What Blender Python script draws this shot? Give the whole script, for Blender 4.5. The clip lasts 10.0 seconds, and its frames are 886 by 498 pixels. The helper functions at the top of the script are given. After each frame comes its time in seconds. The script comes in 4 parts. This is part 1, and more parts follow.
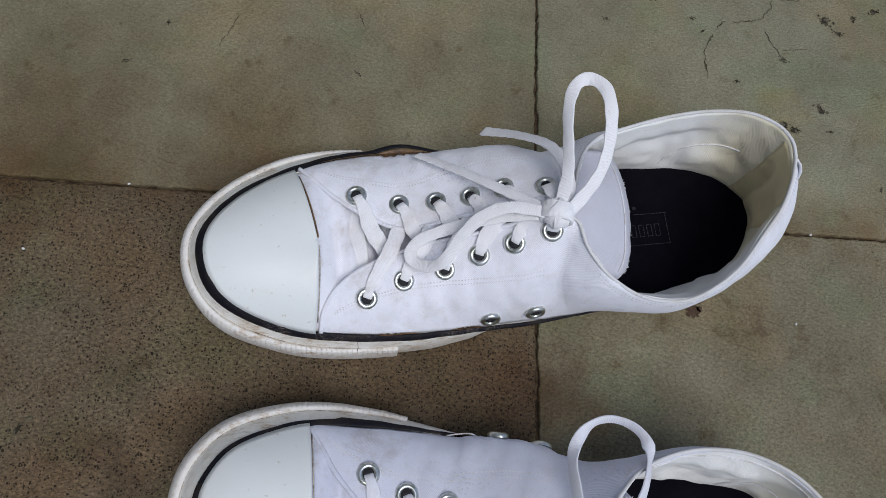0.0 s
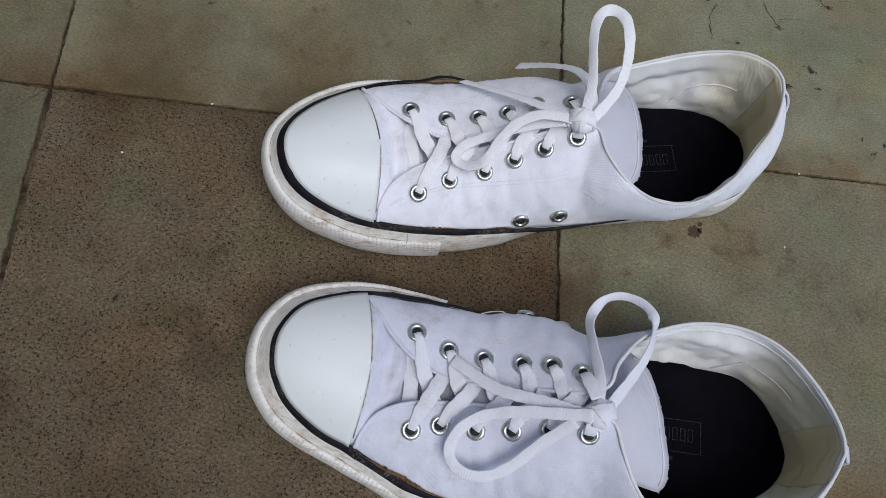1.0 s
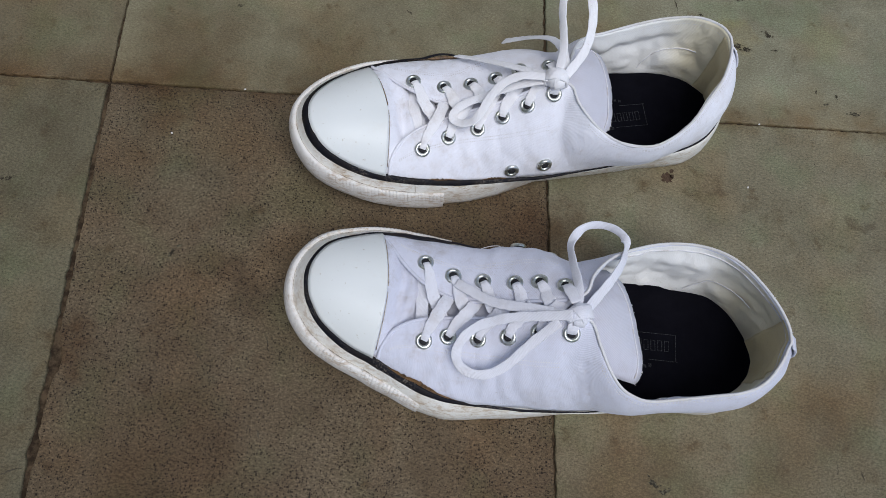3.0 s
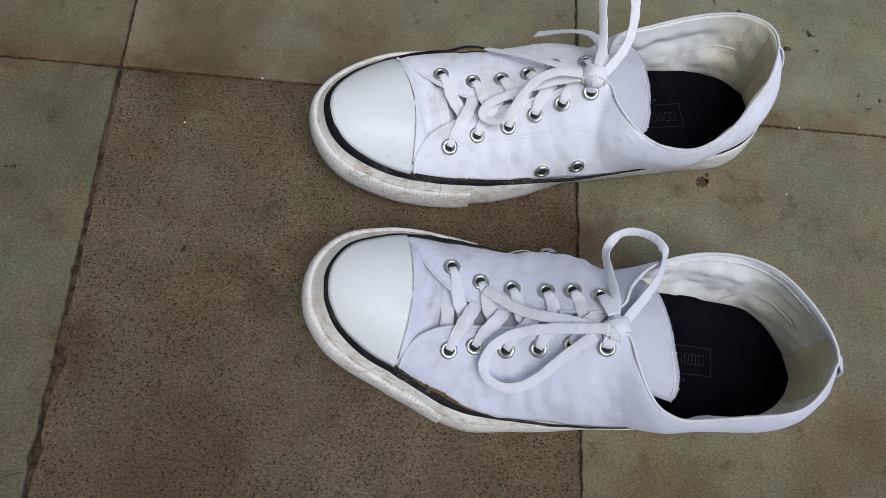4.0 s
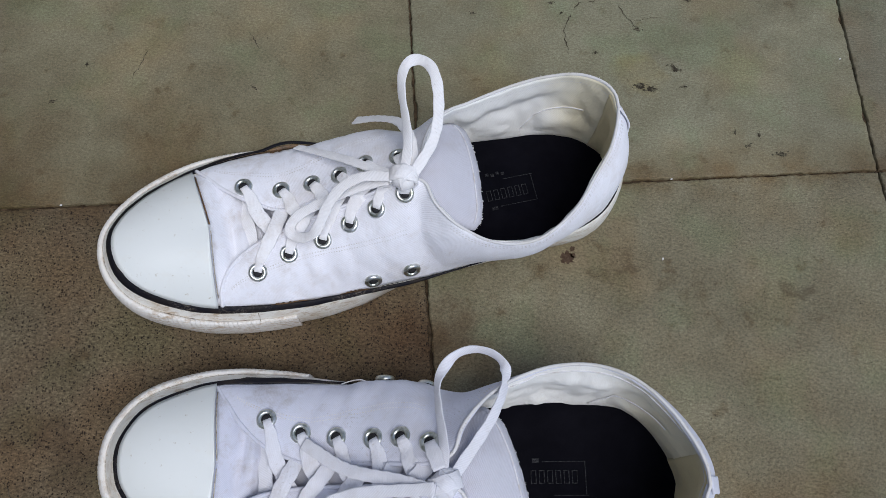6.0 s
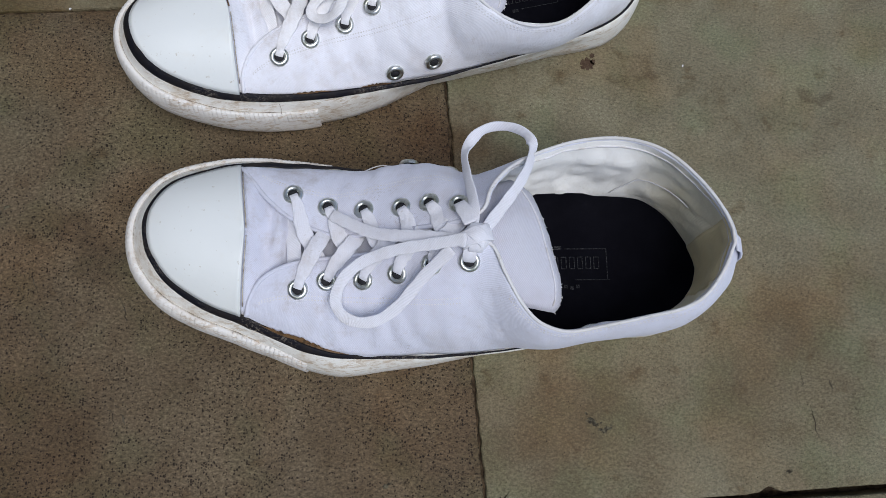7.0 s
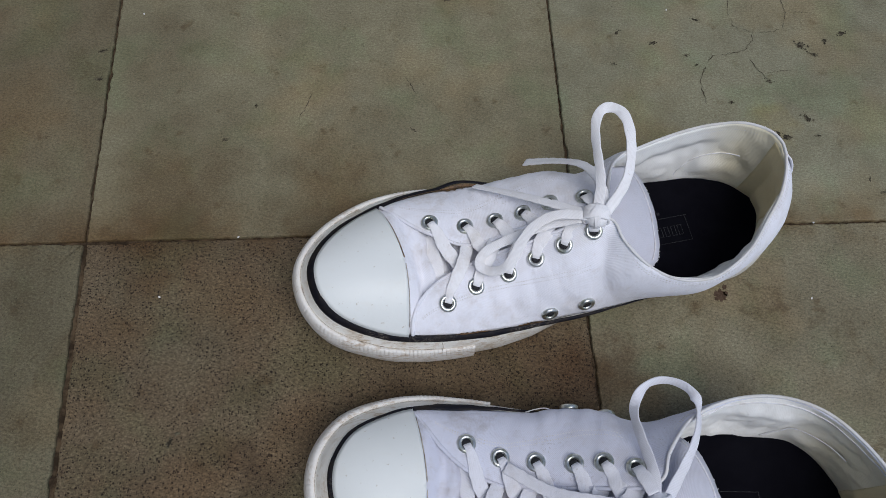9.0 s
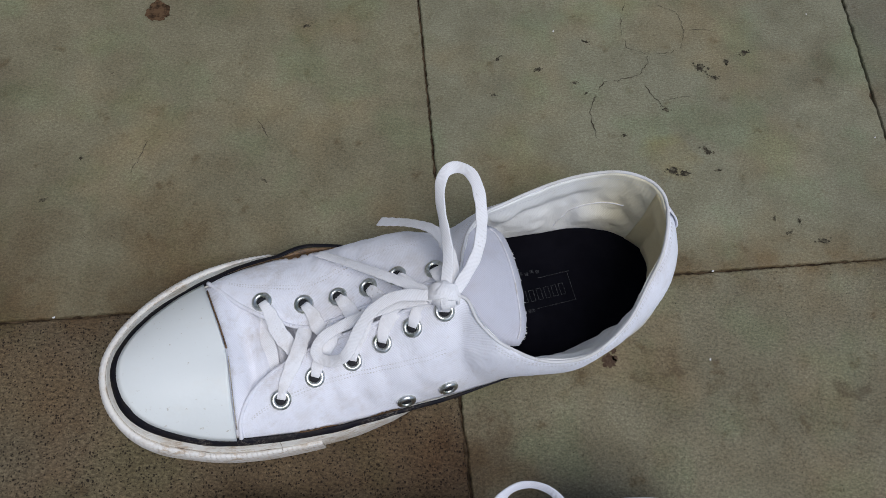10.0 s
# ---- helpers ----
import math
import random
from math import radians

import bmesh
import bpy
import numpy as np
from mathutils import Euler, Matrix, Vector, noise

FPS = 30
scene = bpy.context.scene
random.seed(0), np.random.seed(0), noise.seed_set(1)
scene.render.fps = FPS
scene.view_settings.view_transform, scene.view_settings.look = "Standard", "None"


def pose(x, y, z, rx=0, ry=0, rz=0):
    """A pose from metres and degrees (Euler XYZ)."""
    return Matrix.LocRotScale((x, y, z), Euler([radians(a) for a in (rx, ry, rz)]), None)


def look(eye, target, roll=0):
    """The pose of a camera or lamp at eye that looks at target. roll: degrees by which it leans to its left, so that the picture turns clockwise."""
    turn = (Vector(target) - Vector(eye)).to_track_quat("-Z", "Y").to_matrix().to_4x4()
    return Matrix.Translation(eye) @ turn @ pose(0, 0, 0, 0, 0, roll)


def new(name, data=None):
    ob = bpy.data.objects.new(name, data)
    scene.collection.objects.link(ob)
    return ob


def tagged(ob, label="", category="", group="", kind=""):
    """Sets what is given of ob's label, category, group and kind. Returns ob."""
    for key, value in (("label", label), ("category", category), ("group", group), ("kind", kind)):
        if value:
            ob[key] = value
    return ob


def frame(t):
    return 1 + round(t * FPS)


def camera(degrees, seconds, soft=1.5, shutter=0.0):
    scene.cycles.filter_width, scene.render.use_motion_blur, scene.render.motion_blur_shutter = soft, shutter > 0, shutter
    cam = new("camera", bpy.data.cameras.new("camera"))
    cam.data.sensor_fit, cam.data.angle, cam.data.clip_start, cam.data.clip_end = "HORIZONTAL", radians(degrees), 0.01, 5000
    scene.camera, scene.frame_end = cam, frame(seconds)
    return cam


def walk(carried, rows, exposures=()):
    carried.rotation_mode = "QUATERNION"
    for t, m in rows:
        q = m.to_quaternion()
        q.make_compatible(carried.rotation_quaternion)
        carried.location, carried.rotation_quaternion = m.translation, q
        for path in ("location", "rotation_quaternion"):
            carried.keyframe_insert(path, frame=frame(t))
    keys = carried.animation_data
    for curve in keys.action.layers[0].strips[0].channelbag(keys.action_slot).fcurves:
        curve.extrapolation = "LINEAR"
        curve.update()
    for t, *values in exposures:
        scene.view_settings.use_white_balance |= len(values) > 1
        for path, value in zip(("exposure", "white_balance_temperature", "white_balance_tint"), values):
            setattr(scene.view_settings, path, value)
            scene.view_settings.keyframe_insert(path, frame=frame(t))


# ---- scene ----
cam = camera(65.5, 10.0, soft=0.6)
PATH = [
    (0, (-0.024, 0.04, 0.334), (0.13, 0.592, -1.582), 18.9),
    (0.5, (-0.044, 0.012, 0.347), (0.086, 0.605, -1.559), 17.0),
    (1, (-0.04, -0.035, 0.366), (0.093, 0.589, -1.529), 17.5),
    (1.5, (-0.031, -0.074, 0.38), (0.087, 0.516, -1.528), 15.1),
    (2, (-0.028, -0.092, 0.408), (0.024, 0.521, -1.495), 7.6),
    (2.2, (-0.027, -0.097, 0.42), (0.002, 0.558, -1.469), 5.7),
    (3.3, (-0.03, -0.09, 0.401), (0.054, 0.576, -1.483), 10.3),
    (3.5, (-0.03, -0.088, 0.394), (0.059, 0.561, -1.496), 11.6),
    (4, (-0.044, -0.08, 0.395), (0.022, 0.557, -1.5), 10.4),
    (4.5, (-0.033, -0.044, 0.391), (0.013, 0.619, -1.495), 5.0),
    (5, (-0.001, -0.006, 0.388), (0.074, 0.704, -1.481), 6.1),
    (5.2, (0.01, 0.008, 0.386), (0.087, 0.735, -1.475), 5.2),
    (6.3, (0.049, -0.017, 0.364), (0.138, 0.569, -1.546), 4.7),
    (6.5, (0.046, -0.034, 0.358), (0.153, 0.531, -1.557), 6.3),
    (7, (0.023, -0.077, 0.349), (0.138, 0.403, -1.589), 10.0),
    (7.5, (-0.01, -0.083, 0.36), (0.037, 0.433, -1.571), 3.8),
    (8, (-0.041, -0.074, 0.372), (-0.025, 0.479, -1.55), 1.5),
    (8.5, (-0.054, -0.047, 0.385), (-0.054, 0.576, -1.515), 0.1),
    (9, (-0.048, -0.007, 0.387), (0.03, 0.733, -1.469), 4.0),
    (9.5, (-0.027, 0.024, 0.372), (0.106, 0.758, -1.483), 8.5),
    (10, (0.019, 0.048, 0.357), (0.182, 0.749, -1.509), 8.4),
]
EXPOSURES = [(0, -0.075), (0.5, -0.085), (1, -0.065), (1.5, 0.035), (2, 0.055), (3.5, 0.055), (4, 0.055), (4.5, -0.045), (5, -0.095), (6.5, 0.095), (7, 0.075), (7.5, 0.015), (8, -0.015), (8.5, -0.045), (9, -0.095), (9.5, -0.095), (10, -0.055)]
walk(cam, [(t, look(eye, target, roll)) for t, eye, target, roll in PATH], EXPOSURES)

# ---- world, light and exposure ----
world = bpy.data.worlds.new("open_sky")
scene.world = world
world.use_nodes = True
wn = world.node_tree.nodes
sky = wn.new("ShaderNodeTexSky")
sky.sky_type = "NISHITA"
sky.sun_disc = False
sky.sun_elevation = radians(66)
sky.sun_rotation = radians(149)
wn["Background"].inputs["Strength"].default_value = 0.095
world.node_tree.links.new(sky.outputs[0], wn["Background"].inputs["Color"])
sun_data = bpy.data.lights.new("sun", "SUN")
sun_data.energy, sun_data.angle, sun_data.color = 2.05, radians(38), (0.985, 0.99, 1.0)
sun = new("sun", sun_data)
sun.matrix_world = look((0.45, -0.75, 2.0), (0, 0, 0))


# ---- materials ----
class Nodes:
    """A small hand for wiring one material."""

    def __init__(self, name, rough=0.6, metal=0.0):
        self.mat = bpy.data.materials.new(name)
        self.mat.use_nodes = True
        self.tree = self.mat.node_tree
        self.bsdf = self.tree.nodes["Principled BSDF"]
        self.bsdf.inputs["Roughness"].default_value = rough
        self.bsdf.inputs["Metallic"].default_value = metal

    def add(self, kind, **values):
        n = self.tree.nodes.new(kind)
        for key, value in values.items():
            n.inputs[key.replace("_", " ")].default_value = value
        return n

    def link(self, a, b):
        self.tree.links.new(a, b)

    def coord(self, kind="Object"):
        return self.tree.nodes.new("ShaderNodeTexCoord").outputs[kind]

    def scaled(self, vec, scale, turn=0.0):
        m = self.add("ShaderNodeMapping")
        m.inputs["Scale"].default_value = scale
        m.inputs["Rotation"].default_value = (0, 0, turn)
        self.link(vec, m.inputs["Vector"])
        return m.outputs[0]

    def noise(self, vec, scale, detail=4.0, rough=0.55):
        n = self.add("ShaderNodeTexNoise", Scale=scale, Detail=detail, Roughness=rough)
        self.link(vec, n.inputs["Vector"])
        return n.outputs["Fac"]

    def ramp(self, fac, lo, hi, a=(0, 0, 0, 1), b=(1, 1, 1, 1)):
        r = self.tree.nodes.new("ShaderNodeValToRGB")
        r.color_ramp.elements[0].position, r.color_ramp.elements[1].position = lo, hi
        r.color_ramp.elements[0].color, r.color_ramp.elements[1].color = a, b
        self.link(fac, r.inputs[0])
        return r.outputs[0]

    def mix(self, fac, a, b, blend="MIX"):
        m = self.tree.nodes.new("ShaderNodeMix")
        m.data_type, m.blend_type = "RGBA", blend
        for slot, v in ((0, fac), (6, a), (7, b)):
            if isinstance(v, (int, float, tuple)):
                m.inputs[slot].default_value = v
            else:
                self.link(v, m.inputs[slot])
        return m.outputs[2]

    def math(self, kind, a, b=None):
        m = self.tree.nodes.new("ShaderNodeMath")
        m.operation = kind
        for slot, v in ((0, a), (1, b)):
            if isinstance(v, (int, float)):
                m.inputs[slot].default_value = v
            elif v is not None:
                self.link(v, m.inputs[slot])
        return m.outputs[0]

    def bump(self, height, strength, distance, before=None):
        b = self.add("ShaderNodeBump", Strength=strength, Distance=distance)
        self.link(height, b.inputs["Height"])
        if before is not None:
            self.link(before, b.inputs["Normal"])
        return b.outputs[0]

    def done(self, color=None, normal=None, rough=None):
        for key, v in (("Base Color", color), ("Normal", normal), ("Roughness", rough)):
            if v is not None:
                if isinstance(v, tuple):
                    self.bsdf.inputs[key].default_value = v
                else:
                    self.link(v, self.bsdf.inputs[key])
        return self.mat


# Stains and broad tone patches in the stone, slab by slab: place, reach, colour, strength.
# Patches between the shoes and left of the toe also paint contact shade.
FRONT_STAINS_AND_SHADE = ((-.132, .016, .022, (.55, .50, .46, 1), .8), (.055, .068, .034, (.62, .48, .38, 1), .9), (.015, .078, .050, (.70, .60, .50, 1), .8), (-.03, .066, .04, (.78, .70, .60, 1), .7),
                (-.055, .050, .030, (.72, .66, .58, 1), .7), (-.235, -.025, .018, (.66, .50, .38, 1), .8), (-.17, -.10, .075, (.76, .64, .53, 1), .8), (.02, -.08, .06, (.80, .70, .60, 1), .7),
                (-.19, .115, .055, (.98, 1.10, 1.14, 1), .8))
SIDE_STAINS_AND_TONES = ((.163, .115, .010, (.60, .55, .48, 1), .7), (.148, .100, .010, (.62, .58, .50, 1), .7), (.112, .104, .014, (.70, .60, .48, 1), .6), (.189, .097, .010, (.68, .62, .54, 1), .7),
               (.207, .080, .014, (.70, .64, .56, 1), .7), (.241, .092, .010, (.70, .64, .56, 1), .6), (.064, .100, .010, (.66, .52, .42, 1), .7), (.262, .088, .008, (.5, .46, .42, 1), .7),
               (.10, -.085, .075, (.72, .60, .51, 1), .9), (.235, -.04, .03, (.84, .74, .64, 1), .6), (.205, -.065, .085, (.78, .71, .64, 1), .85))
BACK_STAINS_AND_TONES = ((.289, .262, .016, (1.30, 1.30, 1.32, 1), .7), (.305, .285, .030, (.66, .60, .56, 1), .7), (.190, .235, .020, (1.05, .90, .62, 1), .6), (-.205, .150, .030, (.80, .62, .48, 1), .6),
               (-.200, .190, .060, (.62, .51, .43, 1), .85), (-.215, .300, .045, (.78, .74, .72, 1), .7), (-.10, .190, .045, (.66, .57, .49, 1), .75), (-.10, .262, .030, (1.10, 1.12, 1.16, 1), .6), (-.03, .300, .070, (1.16, 1.17, 1.17, 1), .8),
               (.09, .205, .045, (.86, .78, .66, 1), .6))


def stone_material():
    n = Nodes("worn_green_limestone", 0.62)
    n.bsdf.inputs["Specular IOR Level"].default_value = 0.25
    p = n.tree.nodes.new("ShaderNodeNewGeometry").outputs["Position"]
    info = n.tree.nodes.new("ShaderNodeObjectInfo")
    pitted = info.outputs["Alpha"]
    streak = n.scaled(p, (1.0, 1.5, 1.0), radians(24))
    # broad clouds, brown and green patches
    col = n.mix(n.ramp(n.noise(p, 9.0, 5, 0.6), 0.34, 0.68), (0.84, 0.83, 0.81, 1), (1.12, 1.13, 1.11, 1))
    col = n.mix(1.0, info.outputs["Color"], col, "MULTIPLY")
    col = n.mix(n.ramp(n.noise(p, 14.0, 3, 0.5), 0.50, 0.66), col, n.mix(1.0, col, (1.06, 0.95, 0.86, 1), "MULTIPLY"))
    col = n.mix(n.ramp(n.noise(p, 22.0, 3, 0.5), 0.50, 0.64), col, n.mix(1.0, col, (0.93, 1.03, 0.96, 1), "MULTIPLY"))
    col = n.mix(n.ramp(n.noise(p, 34.0, 5, 0.65), 0.36, 0.60), n.mix(1.0, col, (0.82, 0.79, 0.76, 1), "MULTIPLY"), col)
    dull = n.ramp(n.noise(p, 62.0, 5, 0.65), 0.60, 0.70)
    col = n.mix(dull, col, n.mix(1.0, col, (0.74, 0.67, 0.60, 1), "MULTIPLY"))
    # sandy grain; its tone follows the relief, painting in some bump shading
    relief = n.noise(streak, 520.0, 4, 0.66)
    grain = n.noise(p, 1150.0, 2, 0.6)
    grain_and_shade = n.mix(pitted, n.ramp(relief, 0.30, 0.70, (0.80, 0.79, 0.77, 1), (1.18, 1.18, 1.18, 1)), n.ramp(relief, 0.32, 0.68, (0.46, 0.44, 0.42, 1), (1.54, 1.54, 1.53, 1)))
    col = n.mix(1.0, col, grain_and_shade, "MULTIPLY")
    col = n.mix(1.0, col, n.ramp(grain, 0.32, 0.68, (0.80, 0.79, 0.78, 1), (1.18, 1.18, 1.17, 1)), "MULTIPLY")
    # small round pits, dense on the worn slabs
    warp = n.add("ShaderNodeTexNoise", Scale=900.0, Detail=2.0)
    n.link(p, warp.inputs["Vector"])
    dots = n.add("ShaderNodeTexVoronoi", Scale=840.0)
    n.link(n.mix(0.0007, p, warp.outputs["Color"], "LINEAR_LIGHT"), dots.inputs["Vector"])
    tone = n.tree.nodes.new("ShaderNodeSeparateXYZ")
    n.link(dots.outputs["Color"], tone.inputs[0])
    worn = n.math("MULTIPLY", n.ramp(n.noise(p, 13.0, 4, 0.6), 0.26, 0.46, (0.45, 0.35, 0.35, 1), (1, 1, 1, 1)), pitted)
    size = n.math("MULTIPLY", n.math("SUBTRACT", tone.outputs["X"], n.math("SUBTRACT", 0.95, n.math("MULTIPLY", worn, 0.75))), 0.66)
    pits = n.ramp(n.math("SUBTRACT", size, dots.outputs["Distance"]), 0.0, 0.09)
    col = n.mix(pits, col, n.mix(1.0, col, (0.17, 0.145, 0.13, 1), "MULTIPLY"))
    # scattered larger specks on all slabs
    specks = n.add("ShaderNodeTexVoronoi", Scale=125.0)
    n.link(n.mix(0.004, p, warp.outputs["Color"], "LINEAR_LIGHT"), specks.inputs["Vector"])
    kind = n.tree.nodes.new("ShaderNodeSeparateXYZ")
    n.link(specks.outputs["Color"], kind.inputs[0])
    reach = n.math("MULTIPLY", n.math("SUBTRACT", kind.outputs["X"], 0.66), 0.34)
    spot = n.ramp(n.math("SUBTRACT", reach, specks.outputs["Distance"]), 0.0, 0.03)
    col = n.mix(n.math("MULTIPLY", spot, 0.85), col, n.mix(1.0, col, (0.30, 0.26, 0.22, 1), "MULTIPLY"))
    # brown dirt that has settled along the long joint and the side joint
    axes = n.tree.nodes.new("ShaderNodeSeparateXYZ")
    n.link(p, axes.inputs[0])
    off = n.math("SUBTRACT", axes.outputs["Y"], 0.158)
    above = n.math("MAXIMUM", n.math("SUBTRACT", 1.0, n.math("MULTIPLY", off, 34.0)), 0.0)
    above = n.math("MULTIPLY", n.math("MULTIPLY", above, n.math("GREATER_THAN", off, 0.0)), n.ramp(n.noise(p, 26.0, 4, 0.6), 0.34, 0.58, (0.15, 0.15, 0.15, 1), (1, 1, 1, 1)))
    col = n.mix(above, col, n.mix(1.0, col, (0.70, 0.52, 0.38, 1), "MULTIPLY"))
    below = n.math("MAXIMUM", n.math("ADD", 1.0, n.math("MULTIPLY", off, 60.0)), 0.0)
    below = n.math("MULTIPLY", n.math("MULTIPLY", below, n.math("LESS_THAN", off, 0.0)), n.ramp(n.noise(p, 40.0, 4, 0.6), 0.42, 0.62))
    col = n.mix(below, col, n.mix(1.0, col, (0.74, 0.62, 0.50, 1), "MULTIPLY"))
    bend = n.add("ShaderNodeTexNoise", Scale=45.0, Detail=4.0)
    n.link(p, bend.inputs["Vector"])
    bent = n.mix(0.03, p, bend.outputs["Color"], "LINEAR_LIGHT")
    for x, y, far, shade, power in FRONT_STAINS_AND_SHADE + SIDE_STAINS_AND_TONES + BACK_STAINS_AND_TONES:
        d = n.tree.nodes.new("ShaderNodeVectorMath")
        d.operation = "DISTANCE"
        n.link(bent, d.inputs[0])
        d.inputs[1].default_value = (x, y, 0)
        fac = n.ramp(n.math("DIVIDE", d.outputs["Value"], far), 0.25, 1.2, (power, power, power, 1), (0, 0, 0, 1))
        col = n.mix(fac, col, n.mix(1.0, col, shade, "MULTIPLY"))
    nor = n.bump(n.mix(0.35, relief, grain), 1.0, 0.0012)
    nor = n.bump(n.math("SUBTRACT", 1.0, pits), 0.5, 0.0007, nor)
    nor = n.bump(n.noise(p, 70.0, 4, 0.6), 0.35, 0.0022, nor)
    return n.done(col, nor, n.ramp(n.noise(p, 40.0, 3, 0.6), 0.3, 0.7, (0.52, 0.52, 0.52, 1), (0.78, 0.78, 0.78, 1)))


def canvas_material(name, base, dirt, weave=2300.0, grime=0.5, heel=None, relief=1.0):
    n = Nodes(name, 0.92)
    uv = n.coord("UV")
    p = n.coord("Object")
    w = n.add("ShaderNodeTexWave", Scale=weave / 6.28 * 1.3, Distortion=0.5)
    n.link(n.scaled(uv, (1, 1, 1), radians(38)), w.inputs["Vector"])
    w2 = n.add("ShaderNodeTexWave", Scale=weave / 6.28 * 0.8, Distortion=0.6)
    n.link(n.scaled(uv, (1, 1, 1), radians(-52)), w2.inputs["Vector"])
    wv = n.mix(0.14, w.outputs["Color"], w2.outputs["Color"])
    col = n.mix(n.ramp(n.noise(p, 45.0, 5, 0.65), 0.50, 0.80), base, dirt)
    col = n.mix(n.ramp(n.noise(p, 260.0, 4, 0.7), 0.58, 0.80, (0, 0, 0, 1), (grime, grime, grime, 1)), col, n.mix(1.0, col, (0.84, 0.79, 0.74, 1), "MULTIPLY"))
    col = n.mix(1.0, col, n.ramp(wv, 0.0, 1.0, (1 - 0.16 * relief, 1 - 0.16 * relief, 1 - 0.15 * relief, 1), (1 + 0.06 * relief, 1 + 0.06 * relief, 1 + 0.06 * relief, 1)), "MULTIPLY")
    # handling dirt beside the front eyelets and along the seams
    axes = n.tree.nodes.new("ShaderNodeSeparateXYZ")
    n.link(p, axes.inputs[0])
    front = n.ramp(axes.outputs["X"], 0.085, 0.130, (1, 1, 1, 1), (0.25, 0.25, 0.25, 1))
    smut = n.math("MULTIPLY", n.ramp(n.noise(p, 70.0, 6, 0.75), 0.50, 0.68), front)
    col = n.mix(n.math("MULTIPLY", smut, grime), col, n.mix(1.0, col, (0.73, 0.68, 0.62, 1), "MULTIPLY"))
    specks = n.math("MULTIPLY", n.ramp(n.noise(p, 900.0, 2, 0.6), 0.60, 0.70), n.ramp(n.noise(p, 38.0, 4, 0.6), 0.52, 0.66))
    col = n.mix(n.math("MULTIPLY", specks, grime), col, n.mix(1.0, col, (0.60, 0.55, 0.50, 1), "MULTIPLY"))
    if heel:
        col = n.mix(n.ramp(n.math("ADD", axes.outputs["X"], n.math("MULTIPLY", n.noise(p, 30.0, 4, 0.6), 0.02)), 0.248, 0.270), col, n.mix(1.0, col, heel, "MULTIPLY"))
    nor = n.bump(wv, 0.6 * relief, 0.0003)
    nor = n.bump(n.noise(n.scaled(p, (1.0, 0.40, 0.40)), 130.0, 5, 0.6), 0.32, 0.0024, nor)
    nor = n.bump(n.noise(p, 48.0, 3, 0.6), 0.26, 0.004, nor)
    n.bsdf.inputs["Sheen Weight"].default_value = 0.15
    return n.done(col, nor)


def rubber_material(name, base, dirt, lo=0.55, hi=0.80, rough=0.45, texture=False):
    n = Nodes(name, rough)
    p = n.coord("Object")
    col = n.mix(n.ramp(n.noise(p, 60.0, 5, 0.65), lo, hi), base, dirt)
    col = n.mix(n.ramp(n.noise(p, 420.0, 3, 0.6), 0.66, 0.74), col, n.mix(1.0, col, (0.75, 0.70, 0.64, 1), "MULTIPLY"))
    scuff = n.math("MULTIPLY", n.ramp(n.noise(n.scaled(p, (1.0, 1.0, 3.5)), 170.0, 5, 0.75), 0.50, 0.60), n.ramp(n.noise(p, 28.0, 3, 0.6), 0.38, 0.58))
    col = n.mix(n.math("MULTIPLY", scuff, 0.0 if rough < 0.5 else 0.85), col, n.mix(1.0, col, (0.66, 0.54, 0.42, 1), "MULTIPLY"))
    nor = n.bump(n.noise(p, 180.0, 3, 0.6), 0.12, 0.001)
    if texture:
        uv = n.coord("UV")
        a = n.add("ShaderNodeTexWave", Scale=170.0, Distortion=1.5)
        n.link(n.scaled(uv, (1, 1, 1), radians(45)), a.inputs["Vector"])
        b = n.add("ShaderNodeTexWave", Scale=170.0, Distortion=1.5)
        n.link(n.scaled(uv, (1, 1, 1), radians(-45)), b.inputs["Vector"])
        nor = n.bump(n.mix(0.5, a.outputs["Color"], b.outputs["Color"]), 0.20, 0.0005, nor)
    return n.done(col, nor)


def plain_material(name, color, rough, metal=0.0, wear=None):
    n = Nodes(name, rough, metal)
    n.bsdf.inputs["Specular IOR Level"].default_value = 0.02 if max(color[:3]) < 0.006 or rough > 0.94 else 0.15 if max(color[:3]) < 0.16 else 0.4
    p = n.coord("Object")
    col = color
    if wear:
        col = n.mix(n.ramp(n.noise(p, wear[1], 4, 0.7), wear[2], wear[3]), color, wear[0])
    return n.done(col, n.bump(n.noise(p, 500.0, 3, 0.6), 0.1, 0.0005))


def stripe_material():
    n = Nodes("black_rubber_stripe", 0.6)
    n.bsdf.inputs["Specular IOR Level"].default_value = 0.15
    p = n.coord("Object")
    chips = n.math("MULTIPLY", n.ramp(n.noise(p, 900.0, 5, 0.75), 0.52, 0.58), n.ramp(n.noise(p, 24.0, 3, 0.6), 0.53, 0.70))
    col = n.mix(chips, n.mix(n.ramp(n.noise(p, 120.0, 4, 0.6), 0.45, 0.7), (0.008, 0.008, 0.013, 1), (0.022, 0.018, 0.016, 1)), (0.30, 0.26, 0.215, 1))
    return n.done(col, n.bump(n.noise(p, 300.0, 4, 0.7), 0.35, 0.0009))


